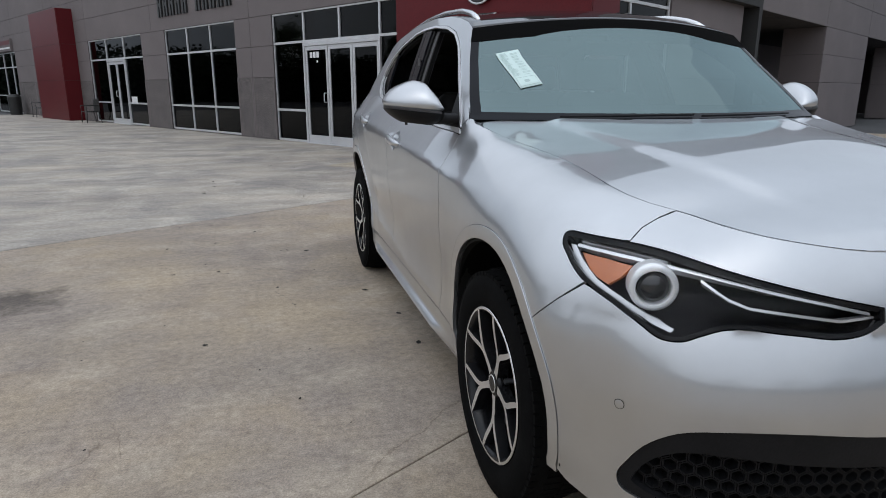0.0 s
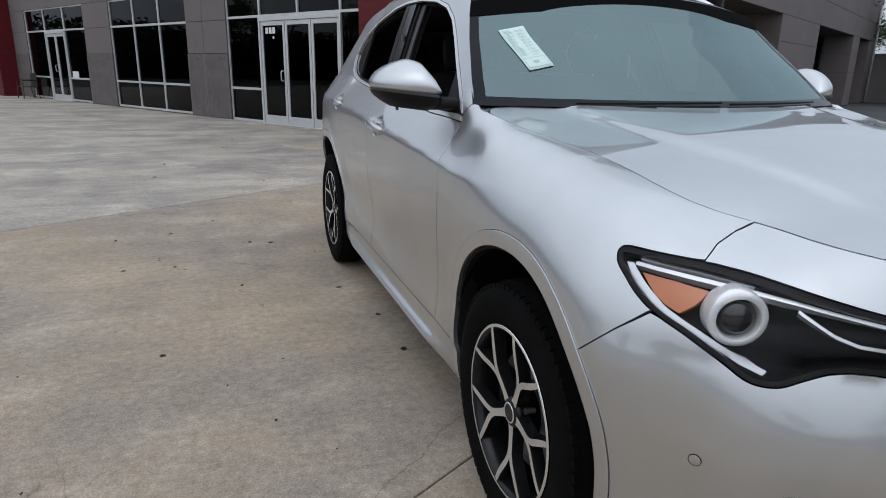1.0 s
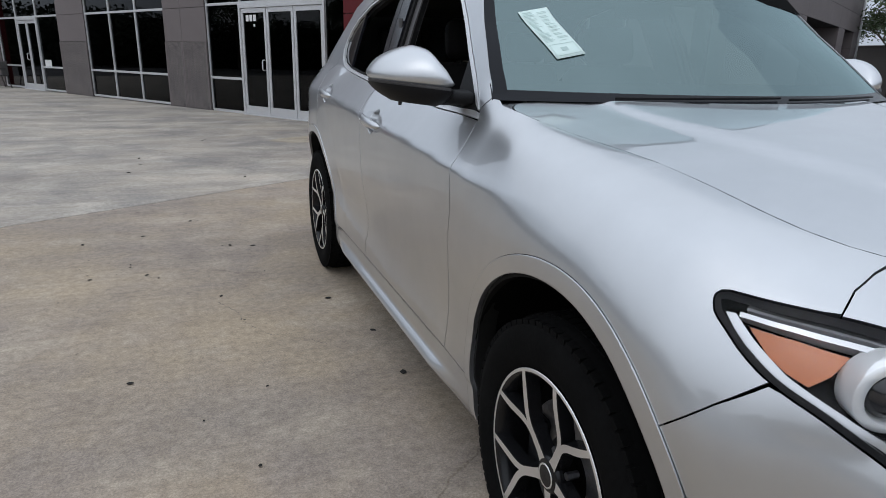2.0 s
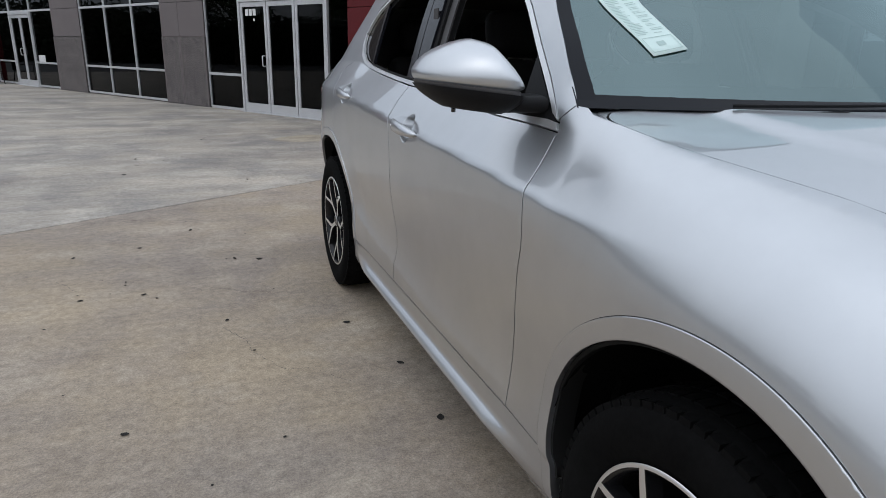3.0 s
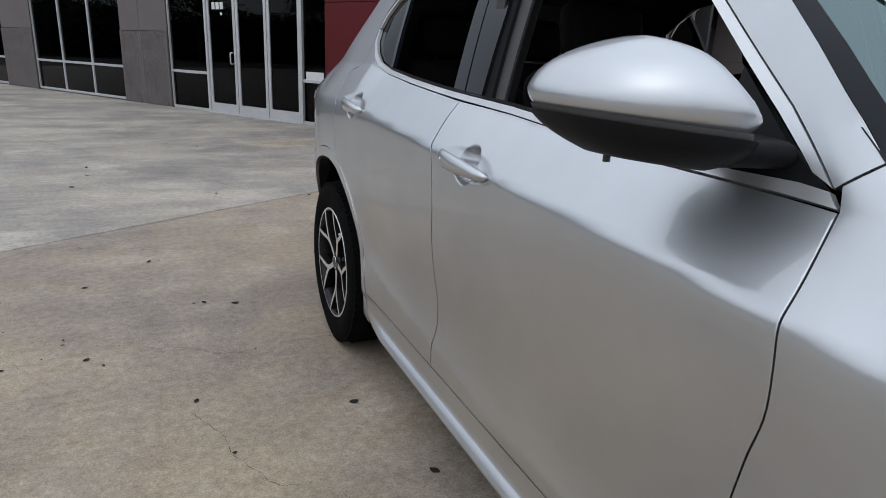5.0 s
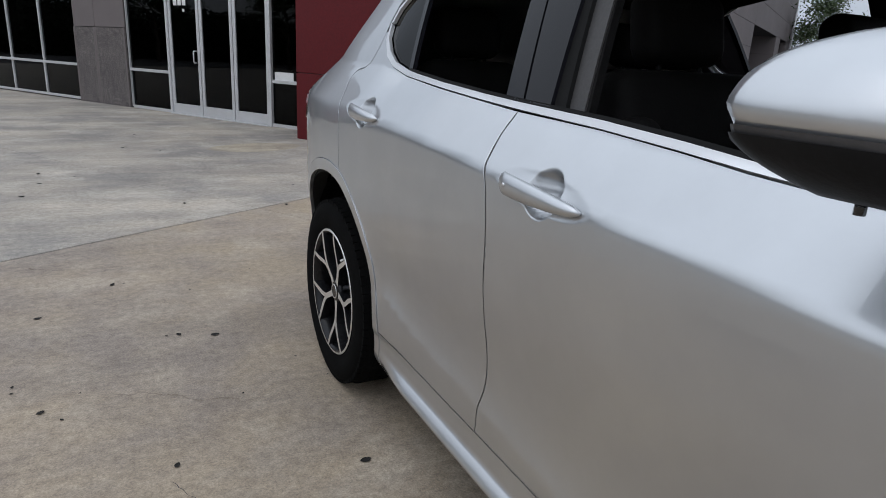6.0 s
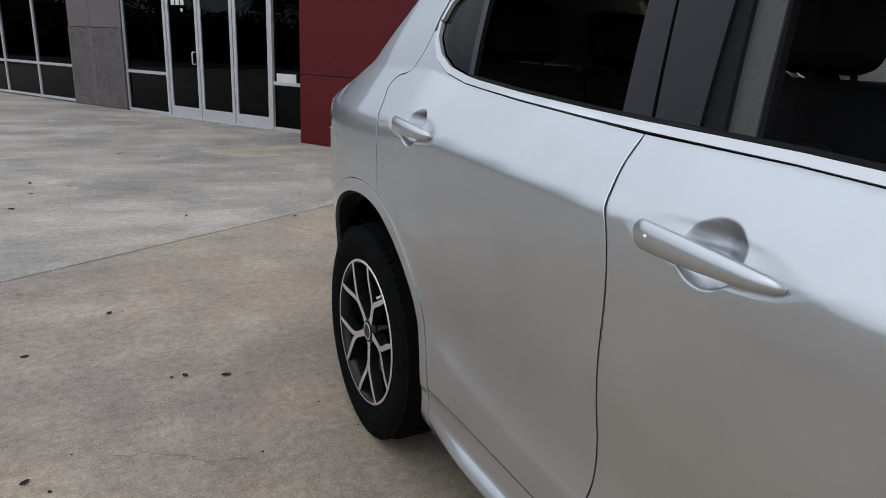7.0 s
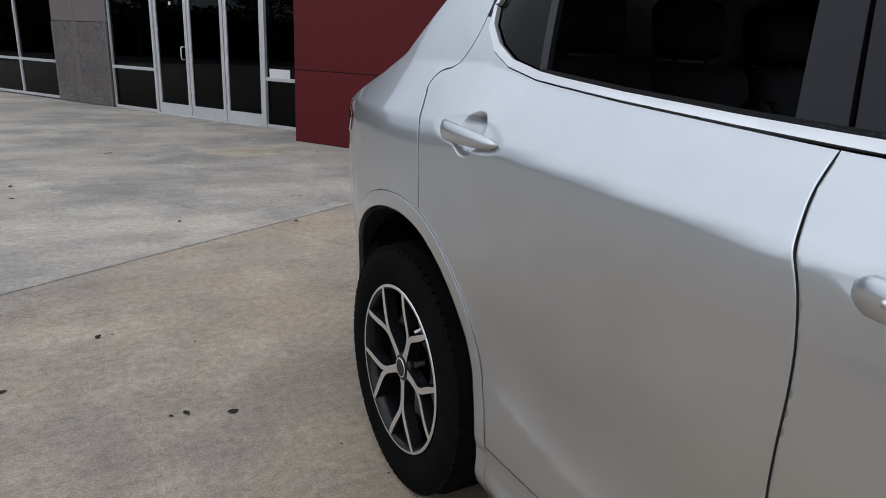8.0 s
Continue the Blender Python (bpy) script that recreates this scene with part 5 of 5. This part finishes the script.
# parking sensor in the bumper
c, nv = skin(np.array([-0.607]), np.array([0.603]))[0], skin_normal(np.array([-0.607]), np.array([0.603]))[0]
for sg in (1, -1):
    q = Vector((nv[0] * sg, nv[1], nv[2])).to_track_quat("-X", "Z").to_matrix().to_4x4()
    base = Matrix.Translation((c[0] * sg, c[1], c[2])) @ q
    sv, sf = spin([(-0.0005, 0.0125), (-0.0012, 0.0118), (-0.0005, 0.011)], 24)
    put("parking_sensor", mesh_of("parking_sensor", [base @ Vector(v) for v in sv], sf, True), M["satin_black"], car)
    sv, sf = spin([(-0.0008, 0.0110), (-0.0018, 0.008), (-0.002, 0.0)], 24)
    put("parking_sensor", mesh_of("parking_sensor", [base @ Vector(v) for v in sv], sf, True), M["paint"], car)

# lower grille: dark surround, honeycomb behind
for mirror in (False, True):
    gi = shrink(dense(grille, 0.02), 0.0)
    inner = [(-1.490, 0.500), (-1.146, 0.505), (-0.939, 0.520), (-0.833, 0.528), (-0.730, 0.517), (-0.687, 0.490), (-0.650, 0.440), (-0.640, 0.412), (-0.665, 0.398), (-0.80, 0.378), (-1.490, 0.362)]
    inner = spline(inner, 4)
    gr = skin_panel("lower_grille", M["satin_black"], car, grille + inner[::-1], 0.02, gap=0.001, out=-0.004, depth=0.05, mirror=mirror, label="black lower grille with honeycomb mesh")
    skin_panel("grille_back", M["dark_under"], gr, grille, 0.04, gap=0.004, out=-0.06, depth=0.01, mirror=mirror)
    # honeycomb
    verts, faces = [], []
    hs, R, T = 0.034, 0.0185, 0.0155
    poly = np.array(inner)
    for i in range(-43, -15):
        for j in range(8, 19):
            cs, cz = i * hs + (0.5 * hs if j % 2 else 0), j * hs * 0.866
            if not inside(np.array([[cs, cz]]), shrink(poly, -0.012))[0]:
                continue
            k = len(verts)
            for r, o in ((R, -0.022), (T, -0.022), (T, -0.05)):
                a = np.arange(6) * math.pi / 3 + math.pi / 6
                s, z = cs + r * np.cos(a), cz + r * np.sin(a)
                p = skin(s, z) + skin_normal(s, z) * o
                verts += [(-v[0] if mirror else v[0], v[1], v[2]) for v in p]
            for q in range(6):
                faces.append((k + q, k + (q + 1) % 6, k + 6 + (q + 1) % 6, k + 6 + q))
                faces.append((k + 6 + q, k + 6 + (q + 1) % 6, k + 12 + (q + 1) % 6, k + 12 + q))
    tagged(put("honeycomb", mesh_of("honeycomb", verts, faces), M["satin_black"], gr), "black honeycomb mesh")


# ---- door handles: a smooth bar over each recess ----
def handle(y0, z0, y1, z1, name_parent, sg):
    """A spindle-shaped pull from its rear end (y0, z0) to its front tip (y1, z1)."""
    verts, faces = [], []
    n, m = 26, 14
    for i in range(n + 1):
        t = i / n
        y, z = y0 + (y1 - y0) * t, z0 + (z1 - z0) * t
        w = 0.0240 * (1 - 0.60 * t**2.2) * min(1.0, (0.02 + t) / 0.10)**0.5 * min(1.0, (0.01 + 1 - t) / 0.08)**0.5
        off = 0.003 + 0.012 * math.sin(math.pi * min(1, max(0, t)))**0.55
        p = skin(np.array([y0 + (y1 - y0) * (0.02 if t < 0.5 else 0.98)]), np.array([z0 if t < 0.5 else z1]))[0]
        q0 = skin(np.array([y0]), np.array([z0]))[0][0]
        q1 = skin(np.array([y1]), np.array([z1]))[0][0]
        x = q0 + (q1 - q0) * t - off
        for k in range(m):
            a = 2 * math.pi * k / m
            verts.append((sg * (x + 0.014 * math.sin(a) * min(1, 7 * t + 0.15, 7 * (1 - t) + 0.15)**0.6), y, z + w * math.cos(a)))
    for i in range(n):
        for k in range(m):
            f = (i * m + k, i * m + (k + 1) % m, (i + 1) * m + (k + 1) % m, (i + 1) * m + k)
            faces.append(f)
    faces += [tuple(range(m)), tuple(range(n * m, n * m + m))[::-1]]
    me = mesh_of("door_handle", verts, faces, True)
    bm = bmesh.new()
    bm.from_mesh(me)
    bmesh.ops.recalc_face_normals(bm, faces=bm.faces[:])
    bm.to_mesh(me)
    bm.free()
    return put("door_handle", me, M["paint"], name_parent)


doors = [o for o in car.children if o.name.startswith("front_door")], [o for o in car.children if o.name.startswith("rear_door")]
for k, sg in enumerate((1, -1)):
    h = handle(1.643, 1.034, 1.384, 1.022, doors[0][k], sg)
    c = skin(np.array([1.60]), np.array([1.034]))[0]
    put("key_button", tube([(sg * (c[0] - 0.020), 1.600, 1.034), (sg * (c[0] - 0.0305), 1.600, 1.034)], 0.0042, 12), M["chrome"], h)
    handle(2.612, 1.094, 2.374, 1.085, doors[1][k], sg)


# ---- door mirrors ----
def door_mirror(sg):
    ob = empty("door_mirror")
    ob.parent = car

    def shell(name, mat, z_low, z_high, grow, parent, label=""):
        """A rounded housing slice between two heights."""
        verts, faces = [], []
        rows, cols = 18, 40
        for i in range(rows + 1):
            zt = math.sin(0.5 * math.pi * i / rows)
            z = z_low + (z_high - z_low) * zt
            u = (z - 1.135) / (1.326 - 1.135)                  # 0 bottom, 1 top of the whole mirror
            full = max(0.0, 1 - ((u - 0.42) / 0.58)**2.6)**0.50 if u > 0.42 else 1 - 0.80 * ((0.42 - u) / 0.42)**2.3
            full = max(0.0, full + grow)
            if name == "cap":
                full *= 0.90 + 0.10 * min(1.0, zt / 0.30)**0.7     # the lower edge tucks in
            cx = np.interp(u, (0, 0.4, 1.0), (-0.955, -0.972, -0.955))
            cy = np.interp(u, (0, 0.4, 1.0), (0.855, 0.865, 0.895))
            hx, hy = 0.112 * full, 0.135 * full
            for k in range(cols):
                a = 2 * math.pi * k / cols
                c, s = math.cos(a), math.sin(a)
                e = 2 / 2.6
                x = cx + hx * math.copysign(abs(c)**e, c)
                y = cy + hy * math.copysign(abs(s)**e, s)
                # the nose is swept: the outer end lies further back
                y += (-(x + 0.97)) * 0.62
                q = (x + 1.085) / 0.23
                fall = np.interp(q, (0, 0.15, 0.55, 0.70, 0.85, 1.0), (0.62, 0.80, 1.0, 0.97, 0.68, 0.15)) if name == "cap" else 1.0
                zz = z_low + (z - z_low) * fall - (x + 0.97) * 0.10
                verts.append((x, min(y, 1.002 - (x + 1.06) * 0.35), zz))
        for i in range(rows):
            for k in range(cols):
                faces.append((i * cols + k, i * cols + (k + 1) % cols, (i + 1) * cols + (k + 1) % cols, (i + 1) * cols + k))
        faces += [tuple(range(cols))[::-1], tuple(range(rows * cols, rows * cols + cols))]
        if sg < 0:
            verts = [(-x, y, z) for x, y, z in verts]
            faces = [tuple(reversed(f)) for f in faces]
        return put(name, mesh_of(name, verts, faces, True), mat, parent, label)

    shell("cap", M["paint"], 1.2105, 1.326, 0.0, ob, "silver painted mirror cap")
    shell("signal_strip", M["trim_grey"], 1.202, 1.2105, -0.07, ob, "grey turn signal strip")
    shell("lower_housing", M["satin_black"], 1.152, 1.202, -0.03, ob, "black plastic lower housing")
    pts = [(-0.93, 0.820, 1.176), (-0.89, 0.803, 1.174), (-0.855, 0.790, 1.172), (-0.815, 0.780, 1.172)]
    verts, faces = [], []
    for i, (x, y, z) in enumerate(pts):
        w, h = ((0.068, 0.028), (0.060, 0.026), (0.058, 0.023), (0.070, 0.023))[i]
        for k in range(20):
            a = 2 * math.pi * k / 20
            verts.append((sg * x, y + w * math.copysign(abs(math.cos(a))**0.7, math.cos(a)), z + h * math.copysign(abs(math.sin(a))**0.7, math.sin(a))))
    for i in range(len(pts) - 1):
        for k in range(20):
            f = (i * 20 + k, i * 20 + (k + 1) % 20, (i + 1) * 20 + (k + 1) % 20, (i + 1) * 20 + k)
            faces.append(f if sg < 0 else tuple(reversed(f)))
    put("stalk", mesh_of("stalk", verts, faces, True), M["satin_black"], ob)
    put("puddle_lamp", tube([(sg * -0.99, 0.89, 1.158), (sg * -0.99, 0.89, 1.142)], 0.006, 10), M["gloss_black"], ob)


door_mirror(1), door_mirror(-1)
# black corner cover at the foot of each front window
for mirror in (False, True):
    skin_panel("mirror_patch", M["satin_black"], car, [(0.650, 1.134), (0.735, 1.188), (0.830, 1.262), (0.865, 1.290), (0.858, 1.20), (0.850, 1.134)], 0.02, gap=0, out=-0.004, depth=0.02, mirror=mirror)

# ---- roof rails ----
for sg in (1, -1):
    pts = []
    for t in np.linspace(0, 1, 26):
        y = 1.12 + 1.62 * t
        lift = 0.026 * min(1, 7 * t, 7 * (1 - t))**0.6
        z = np.interp(y, [p[0] for p in roof_edge], [p[1] for p in roof_edge])
        p = skin(np.array([y]), np.array([z]))[0]
        pts.append((sg * (p[0] + 0.055), y, z + 0.004 + lift * 0.85))
    rail = put("roof_rail", tube(pts, [0.009] + [0.014] * 24 + [0.009], 14), M["lamp_silver"], car, "satin silver roof rail")

# ---- wipers ----
def screen_point(a, t, out=0.0):
    e = dense([(s, z - 0.004) for s, z in screen_edge], 0.04, False)
    p = skin(e[:, 0], e[:, 1])
    i = t * (len(p) - 1)
    k = min(int(i), len(p) - 2)
    q = p[k] + (p[k + 1] - p[k]) * (i - k)
    c = 1 - a * a
    return (a * -q[0], q[1] - np.interp(t, (0, 1), (0.24, 0.10)) * c - out * 0.5, q[2] + np.interp(t, (0, 1), (0.004, 0.045)) * c + out * 0.85)


for a0, a1 in ((-0.62, 0.02), (0.06, 0.70)):
    ob = empty("wiper")
    ob.parent = car
    put("blade", tube([screen_point(a0 + (a1 - a0) * k / 10, 0.0 + 0.012 * k / 10, 0.010) for k in range(11)], 0.004, 6), M["satin_black"], ob)
    put("arm", tube([screen_point(a0 + 0.02, -0.05, 0.002), screen_point(a0 + 0.12, -0.035, 0.006), screen_point((a0 + a1) / 2, -0.025, 0.006)], 0.004, 6), M["satin_black"], ob)
loft("shade_band", M["dark_under"], [(0.935, 1.480), (0.990, 1.541)], (0.118, 0.10), (0.036, 0.045), windscreen, 25, 0.004)


# ---- price paper inside the windscreen ----
def on_screen(u, v, out):
    """u across and v down the paper, 0 to 1."""
    tl, tr, br, bl = (-0.86, 0.68), (-0.735, 0.71), (-0.65, 0.32), (-0.76, 0.28)
    a = (tl[0] * (1 - u) + tr[0] * u) * (1 - v) + (bl[0] * (1 - u) + br[0] * u) * v
    t = (tl[1] * (1 - u) + tr[1] * u) * (1 - v) + (bl[1] * (1 - u) + br[1] * u) * v
    return screen_point(a, t, out)


def paper_patch(name, mat, u0, u1, v0, v1, out, parent, n=10):
    verts = [on_screen(u0 + (u1 - u0) * i / n, v0 + (v1 - v0) * j / n, out) for j in range(n + 1) for i in range(n + 1)]
    faces = [(j * (n + 1) + i, j * (n + 1) + i + 1, (j + 1) * (n + 1) + i + 1, (j + 1) * (n + 1) + i) for j in range(n) for i in range(n)]
    ob = put(name, mesh_of(name, verts, faces, True), mat, parent)
    return ob


sheet = paper_patch("price_sheet", M["paper"], 0, 1, 0, 1, 0.003, None)
md = sheet.modifiers.new("thickness", "SOLIDIFY")
md.thickness = 0.0006
tagged(sheet, "pale green printed price sheet stuck to the windscreen", "paper")
rnd = random.Random(5)
for k in range(26):
    v = 0.04 + 0.026 * k
    paper_patch("print_bar", M["paper_ink"], 0.08, 0.08 + rnd.uniform(0.18, 0.36), v, v + 0.009, 0.0046, sheet, 3)
    if k % 3:
        paper_patch("print_bar", M["paper_ink"], 0.55, 0.55 + rnd.uniform(0.15, 0.36), v, v + 0.009, 0.0046, sheet, 3)
for u0, u1, v0, v1 in ((0.08, 0.92, 0.755, 0.765), (0.08, 0.92, 0.955, 0.965), (0.08, 0.095, 0.765, 0.955), (0.905, 0.92, 0.765, 0.955), (0.36, 0.58, 0.83, 0.89)):
    paper_patch("print_bar", M["paper_ink"], u0, u1, v0, v1, 0.0046, sheet, 4)
# ---- tail lamps ----
for mirror in (False, True):
    skin_panel("tail_lamp", M["lamp_red"], car, [(3.30, 1.06), (3.36, 1.00), (3.46, 0.985), (3.56, 0.985), (3.575, 1.0), (3.48, 1.065), (3.36, 1.10)], 0.02, gap=0.0, out=0.004, depth=0.02, mirror=mirror, label="red tail lamp")

# ---- cabin ----
part("cabin_floor", boxes((-0.78, 0.78, 0.35, 3.2, 0.34, 0.38)), M["leather"], car)
part("firewall", boxes((-0.74, 0.74, 0.42, 0.46, 0.36, 1.10)), M["dark_under"], car)
for sg in (1, -1):
    for y0, y1, z1, z2 in ((0.64, 1.70, 1.085, 1.12), (1.74, 2.60, 1.13, 1.17)):
        verts = []
        for y, zt in ((y0, z1), (y1, z2)):
            for x, z in ((0.80, zt), (0.745, zt + 0.004), (0.73, 0.9), (0.76, 0.45)):
                verts.append((sg * -x, y, z))
        f = [(0, 4, 5, 1), (1, 5, 6, 2), (2, 6, 7, 3)]
        me = mesh_of("door_card", verts, f, False)
        put("door_card", me, M["seal"], car)


def rounded(name, size, mat, parent, m, bevel=0.05, seg=4, bulge=0.0):
    bm = bmesh.new()
    bmesh.ops.create_cube(bm, size=1.0, matrix=Matrix.Diagonal((*size, 1)))
    bmesh.ops.bevel(bm, geom=bm.edges[:], offset=bevel, segments=seg, profile=0.5, affect="EDGES")
    bmesh.ops.transform(bm, matrix=m, verts=bm.verts[:])
    for f in bm.faces:
        f.smooth = True
    return part(name, bm, mat, parent)


def seat(x, y, wide=0.52):
    ob = empty("car_seat")
    ob.parent = car
    back = radians(-18)
    rounded("cushion", (wide, 0.54, 0.17), M["leather"], ob, pose(x, y - 0.05, 0.62, -5), 0.06)
    rounded("backrest", (wide, 0.15, 0.66), M["leather"], ob, pose(x, y + 0.30, 0.95, -17), 0.06)
    for sx in (-1, 1):
        rounded("bolster", (0.11, 0.17, 0.50), M["leather"], ob, pose(x + sx * (wide / 2 - 0.03), y + 0.245, 0.92, -17, 0, sx * 12), 0.05)
        rounded("bolster", (0.10, 0.48, 0.13), M["leather"], ob, pose(x + sx * (wide / 2 - 0.02), y - 0.05, 0.68, -5), 0.045)
    rounded("headrest", (0.27, 0.10, 0.18), M["leather"], ob, pose(x, y + 0.415, 1.37, -12), 0.045)
    for sx in (-0.07, 0.07):
        put("post", tube([(x + sx, y + 0.375, 1.20), (x + sx, y + 0.405, 1.34)], 0.007, 8), M["satin_black"], ob)
    return ob


seat(-0.37, 1.34), seat(0.37, 1.34)
for x in (-0.42, 0.0, 0.42):
    seat(x, 2.33, 0.42)
# dashboard, binnacle, wheel, mirror
verts, faces = [], []
prof = ((0.50, 1.05), (0.60, 1.13), (0.76, 1.15), (0.90, 1.12), (0.97, 1.05), (0.95, 0.92), (0.88, 0.72), (0.75, 0.62))
for i, x in enumerate(np.linspace(-0.76, 0.76, 21)):
    hump = 0.05 * math.exp(-((x - 0.37) / 0.20)**2)
    for y, z in prof:
        verts.append((x, y, z + (hump if 0.7 < y and z > 1.0 else 0)))
for i in range(20):
    for j in range(len(prof) - 1):
        k = i * len(prof) + j
        faces.append((k, k + len(prof), k + len(prof) + 1, k + 1))
put("dashboard", mesh_of("dashboard", verts, faces, True), M["leather"], car)
ring = []
tilt = Matrix.Translation((0.37, 1.07, 1.0)) @ pose(0, 0, 0, 65)
for k in range(33):
    a = 2 * math.pi * k / 32
    ring.append(tilt @ Vector((0.185 * math.cos(a), 0.185 * math.sin(a), 0)))
sw = empty("steering_wheel")
sw.parent = car
put("rim", tube(ring, 0.016, 10, False), M["leather"], sw)
rounded("boss", (0.17, 0.13, 0.05), M["leather"], sw, tilt, 0.02)
for a in (0, 180, 270):
    put("spoke", tube([tilt @ Vector((0.05 * math.cos(radians(a)), 0.05 * math.sin(radians(a)), 0)), tilt @ Vector((0.18 * math.cos(radians(a)), 0.18 * math.sin(radians(a)), 0))], 0.014, 8), M["leather"], sw)
rounded("interior_mirror", (0.24, 0.03, 0.065), M["satin_black"], car, pose(0, 1.02, 1.475, 10), 0.012)
put("mirror_stem", tube([(0, 1.02, 1.50), (0, 0.985, 1.565)], 0.012, 8), M["satin_black"], car)
for sg in (1, -1):
    rounded("sun_visor", (0.40, 0.16, 0.022), M["cloth"], car, pose(sg * 0.34, 1.18, 1.535, 14), 0.009)
part("centre_console", boxes((-0.12, 0.12, 0.85, 1.75, 0.40, 0.80), bevel=0.04), M["leather"], car)
part("seat_belt", boxes((-0.735, -0.73, 1.70, 1.745, 0.55, 1.45)), M["trim_grey"], car)

# ---- litter: dark dry leaves and bits on the slabs ----
rnd = random.Random(9)


def leaf(x, y, size):
    verts, faces = [], []
    a0 = rnd.uniform(0, 6.28)
    n = 7
    curl = rnd.uniform(0.1, 0.35)
    for i in range(n + 1):
        t = i / n
        w = 0.34 * math.sin(math.pi * min(1, t * 0.96 + 0.02))**0.8 * size
        l = (t - 0.5) * size
        for s in (-1, 0, 1):
            px, py = l, s * w + rnd.uniform(-0.05, 0.05) * size * 0.3
            pz = 0.0015 + curl * size * (abs(s) * 0.35 + (t - 0.5)**2 * 0.8)
            verts.append((px * math.cos(a0) - py * math.sin(a0), px * math.sin(a0) + py * math.cos(a0), pz))
    for i in range(n):
        for s in (0, 1):
            k = 3 * i + s
            faces.append((k, k + 3, k + 4, k + 1))
    ob = put("leaf", mesh_of("leaf", verts, faces, True), M["dry"])
    ob.location = (x, y, 0.0005)
    return tagged(ob, "small dark dry leaf lying on the concrete", "leaf", "leaves on the concrete")


for x, y, s in ((-1.934, 1.506, 0.04), (-1.549, 2.418, 0.035), (-2.258, 2.917, 0.04), (-1.712, 4.228, 0.045), (-0.860, 1.254, 0.055), (-0.870, 1.717, 0.05), (-0.995, 2.217, 0.05),
                (-1.300, 3.380, 0.05), (-1.449, 3.435, 0.04), (-2.030, 3.845, 0.045), (-1.952, 2.915, 0.04), (-2.403, 3.724, 0.045)):
    leaf(x, y, s * 0.75)
for k in range(38):
    leaf(rnd.uniform(-3.6, -0.6), rnd.uniform(0.4, 5.2), rnd.uniform(0.008, 0.018))
for k in range(16):
    leaf(rnd.uniform(-4.0, 1.5), rnd.uniform(5.6, 11), rnd.uniform(0.02, 0.05))

# ---- hairline cracks that wander across the slab ----
def crack(ends, seed):
    r = random.Random(seed)
    pts = []
    for p, q in zip(ends, ends[1:]):
        p, q = Vector(p), Vector(q)
        side = Vector((p.y - q.y, q.x - p.x)).normalized()
        n = max(4, int((q - p).length / 0.018))
        off = 0.0
        for i in range(n):
            off = off * 0.8 + r.gauss(0, 0.006)
            pts.append(p.lerp(q, i / n) + side * off * math.sin(math.pi * i / n)**0.3)
    verts, faces = [], []
    for i, p in enumerate(pts):
        d = (pts[min(i + 1, len(pts) - 1)] - pts[max(i - 1, 0)]).normalized()
        w = 0.0009 * r.uniform(0.0, 1.3)
        verts += [(p.x - d.y * w, p.y + d.x * w, 0.0006), (p.x + d.y * w, p.y - d.x * w, 0.0006)]
    for i in range(len(pts) - 1):
        faces.append((2 * i, 2 * i + 1, 2 * i + 3, 2 * i + 2))
    ob = put("crack", mesh_of("crack", verts, faces), M["core"])
    ob.parent = pavement
    ob.matrix_parent_inverse = B.inverted()


crack(((-1.57, 2.34), (-1.36, 1.84), (-1.27, 1.81), (-1.09, 1.62)), 3)
crack(((-2.43, 3.28), (-2.27, 3.03), (-2.13, 2.85)), 4)

# ---- woods beyond the lot, seen only in glass and paint ----
rnd = random.Random(21)
lv, lf = [], []
for k in range(150000):
    a = radians(rnd.uniform(95, 345))
    d = rnd.uniform(56, 66)
    x, y = d * math.sin(a), 6 + d * math.cos(a)
    high = 4.7 + 1.0 * noise.noise(Vector((x * 0.09, y * 0.09, 0))) + 0.8 * noise.noise(Vector((x * 0.3, y * 0.3, 5)))
    z = high * rnd.random()**1.1
    o = Vector((x, y, z))
    u, w = Vector((rnd.uniform(-1, 1), rnd.uniform(-1, 1), rnd.uniform(-1, 1))).normalized(), Vector((rnd.uniform(-1, 1), rnd.uniform(-1, 1), rnd.uniform(-1, 1))).normalized()
    s = rnd.uniform(0.12, 0.30)
    i = len(lv)
    lv += [o - u * s, o + w * s * 0.6, o + u * s, o - w * s * 0.6]
    lf.append((i, i + 1, i + 2, i + 3))
for k in range(90, 352):                          # unseen solid backdrop added to block sky between the leaves in reflections
    q = []
    for a in (radians(k), radians(k + 1)):
        x, y = 67 * math.sin(a), 6 + 67 * math.cos(a)
        top = 4.1 + 1.0 * noise.noise(Vector((x * 0.09, y * 0.09, 0))) + 0.6 * noise.noise(Vector((x * 0.4, y * 0.4, 5)))
        q += [Vector((x, y, -0.03)), Vector((x, y, top))]
    i = len(lv)
    lv += q
    lf.append((i, i + 2, i + 3, i + 1))
tagged(put("far_woods", mesh_of("far_woods", lv, lf), M["woods"]), "band of dark green woods far across the lot", "woods", kind="stuff")
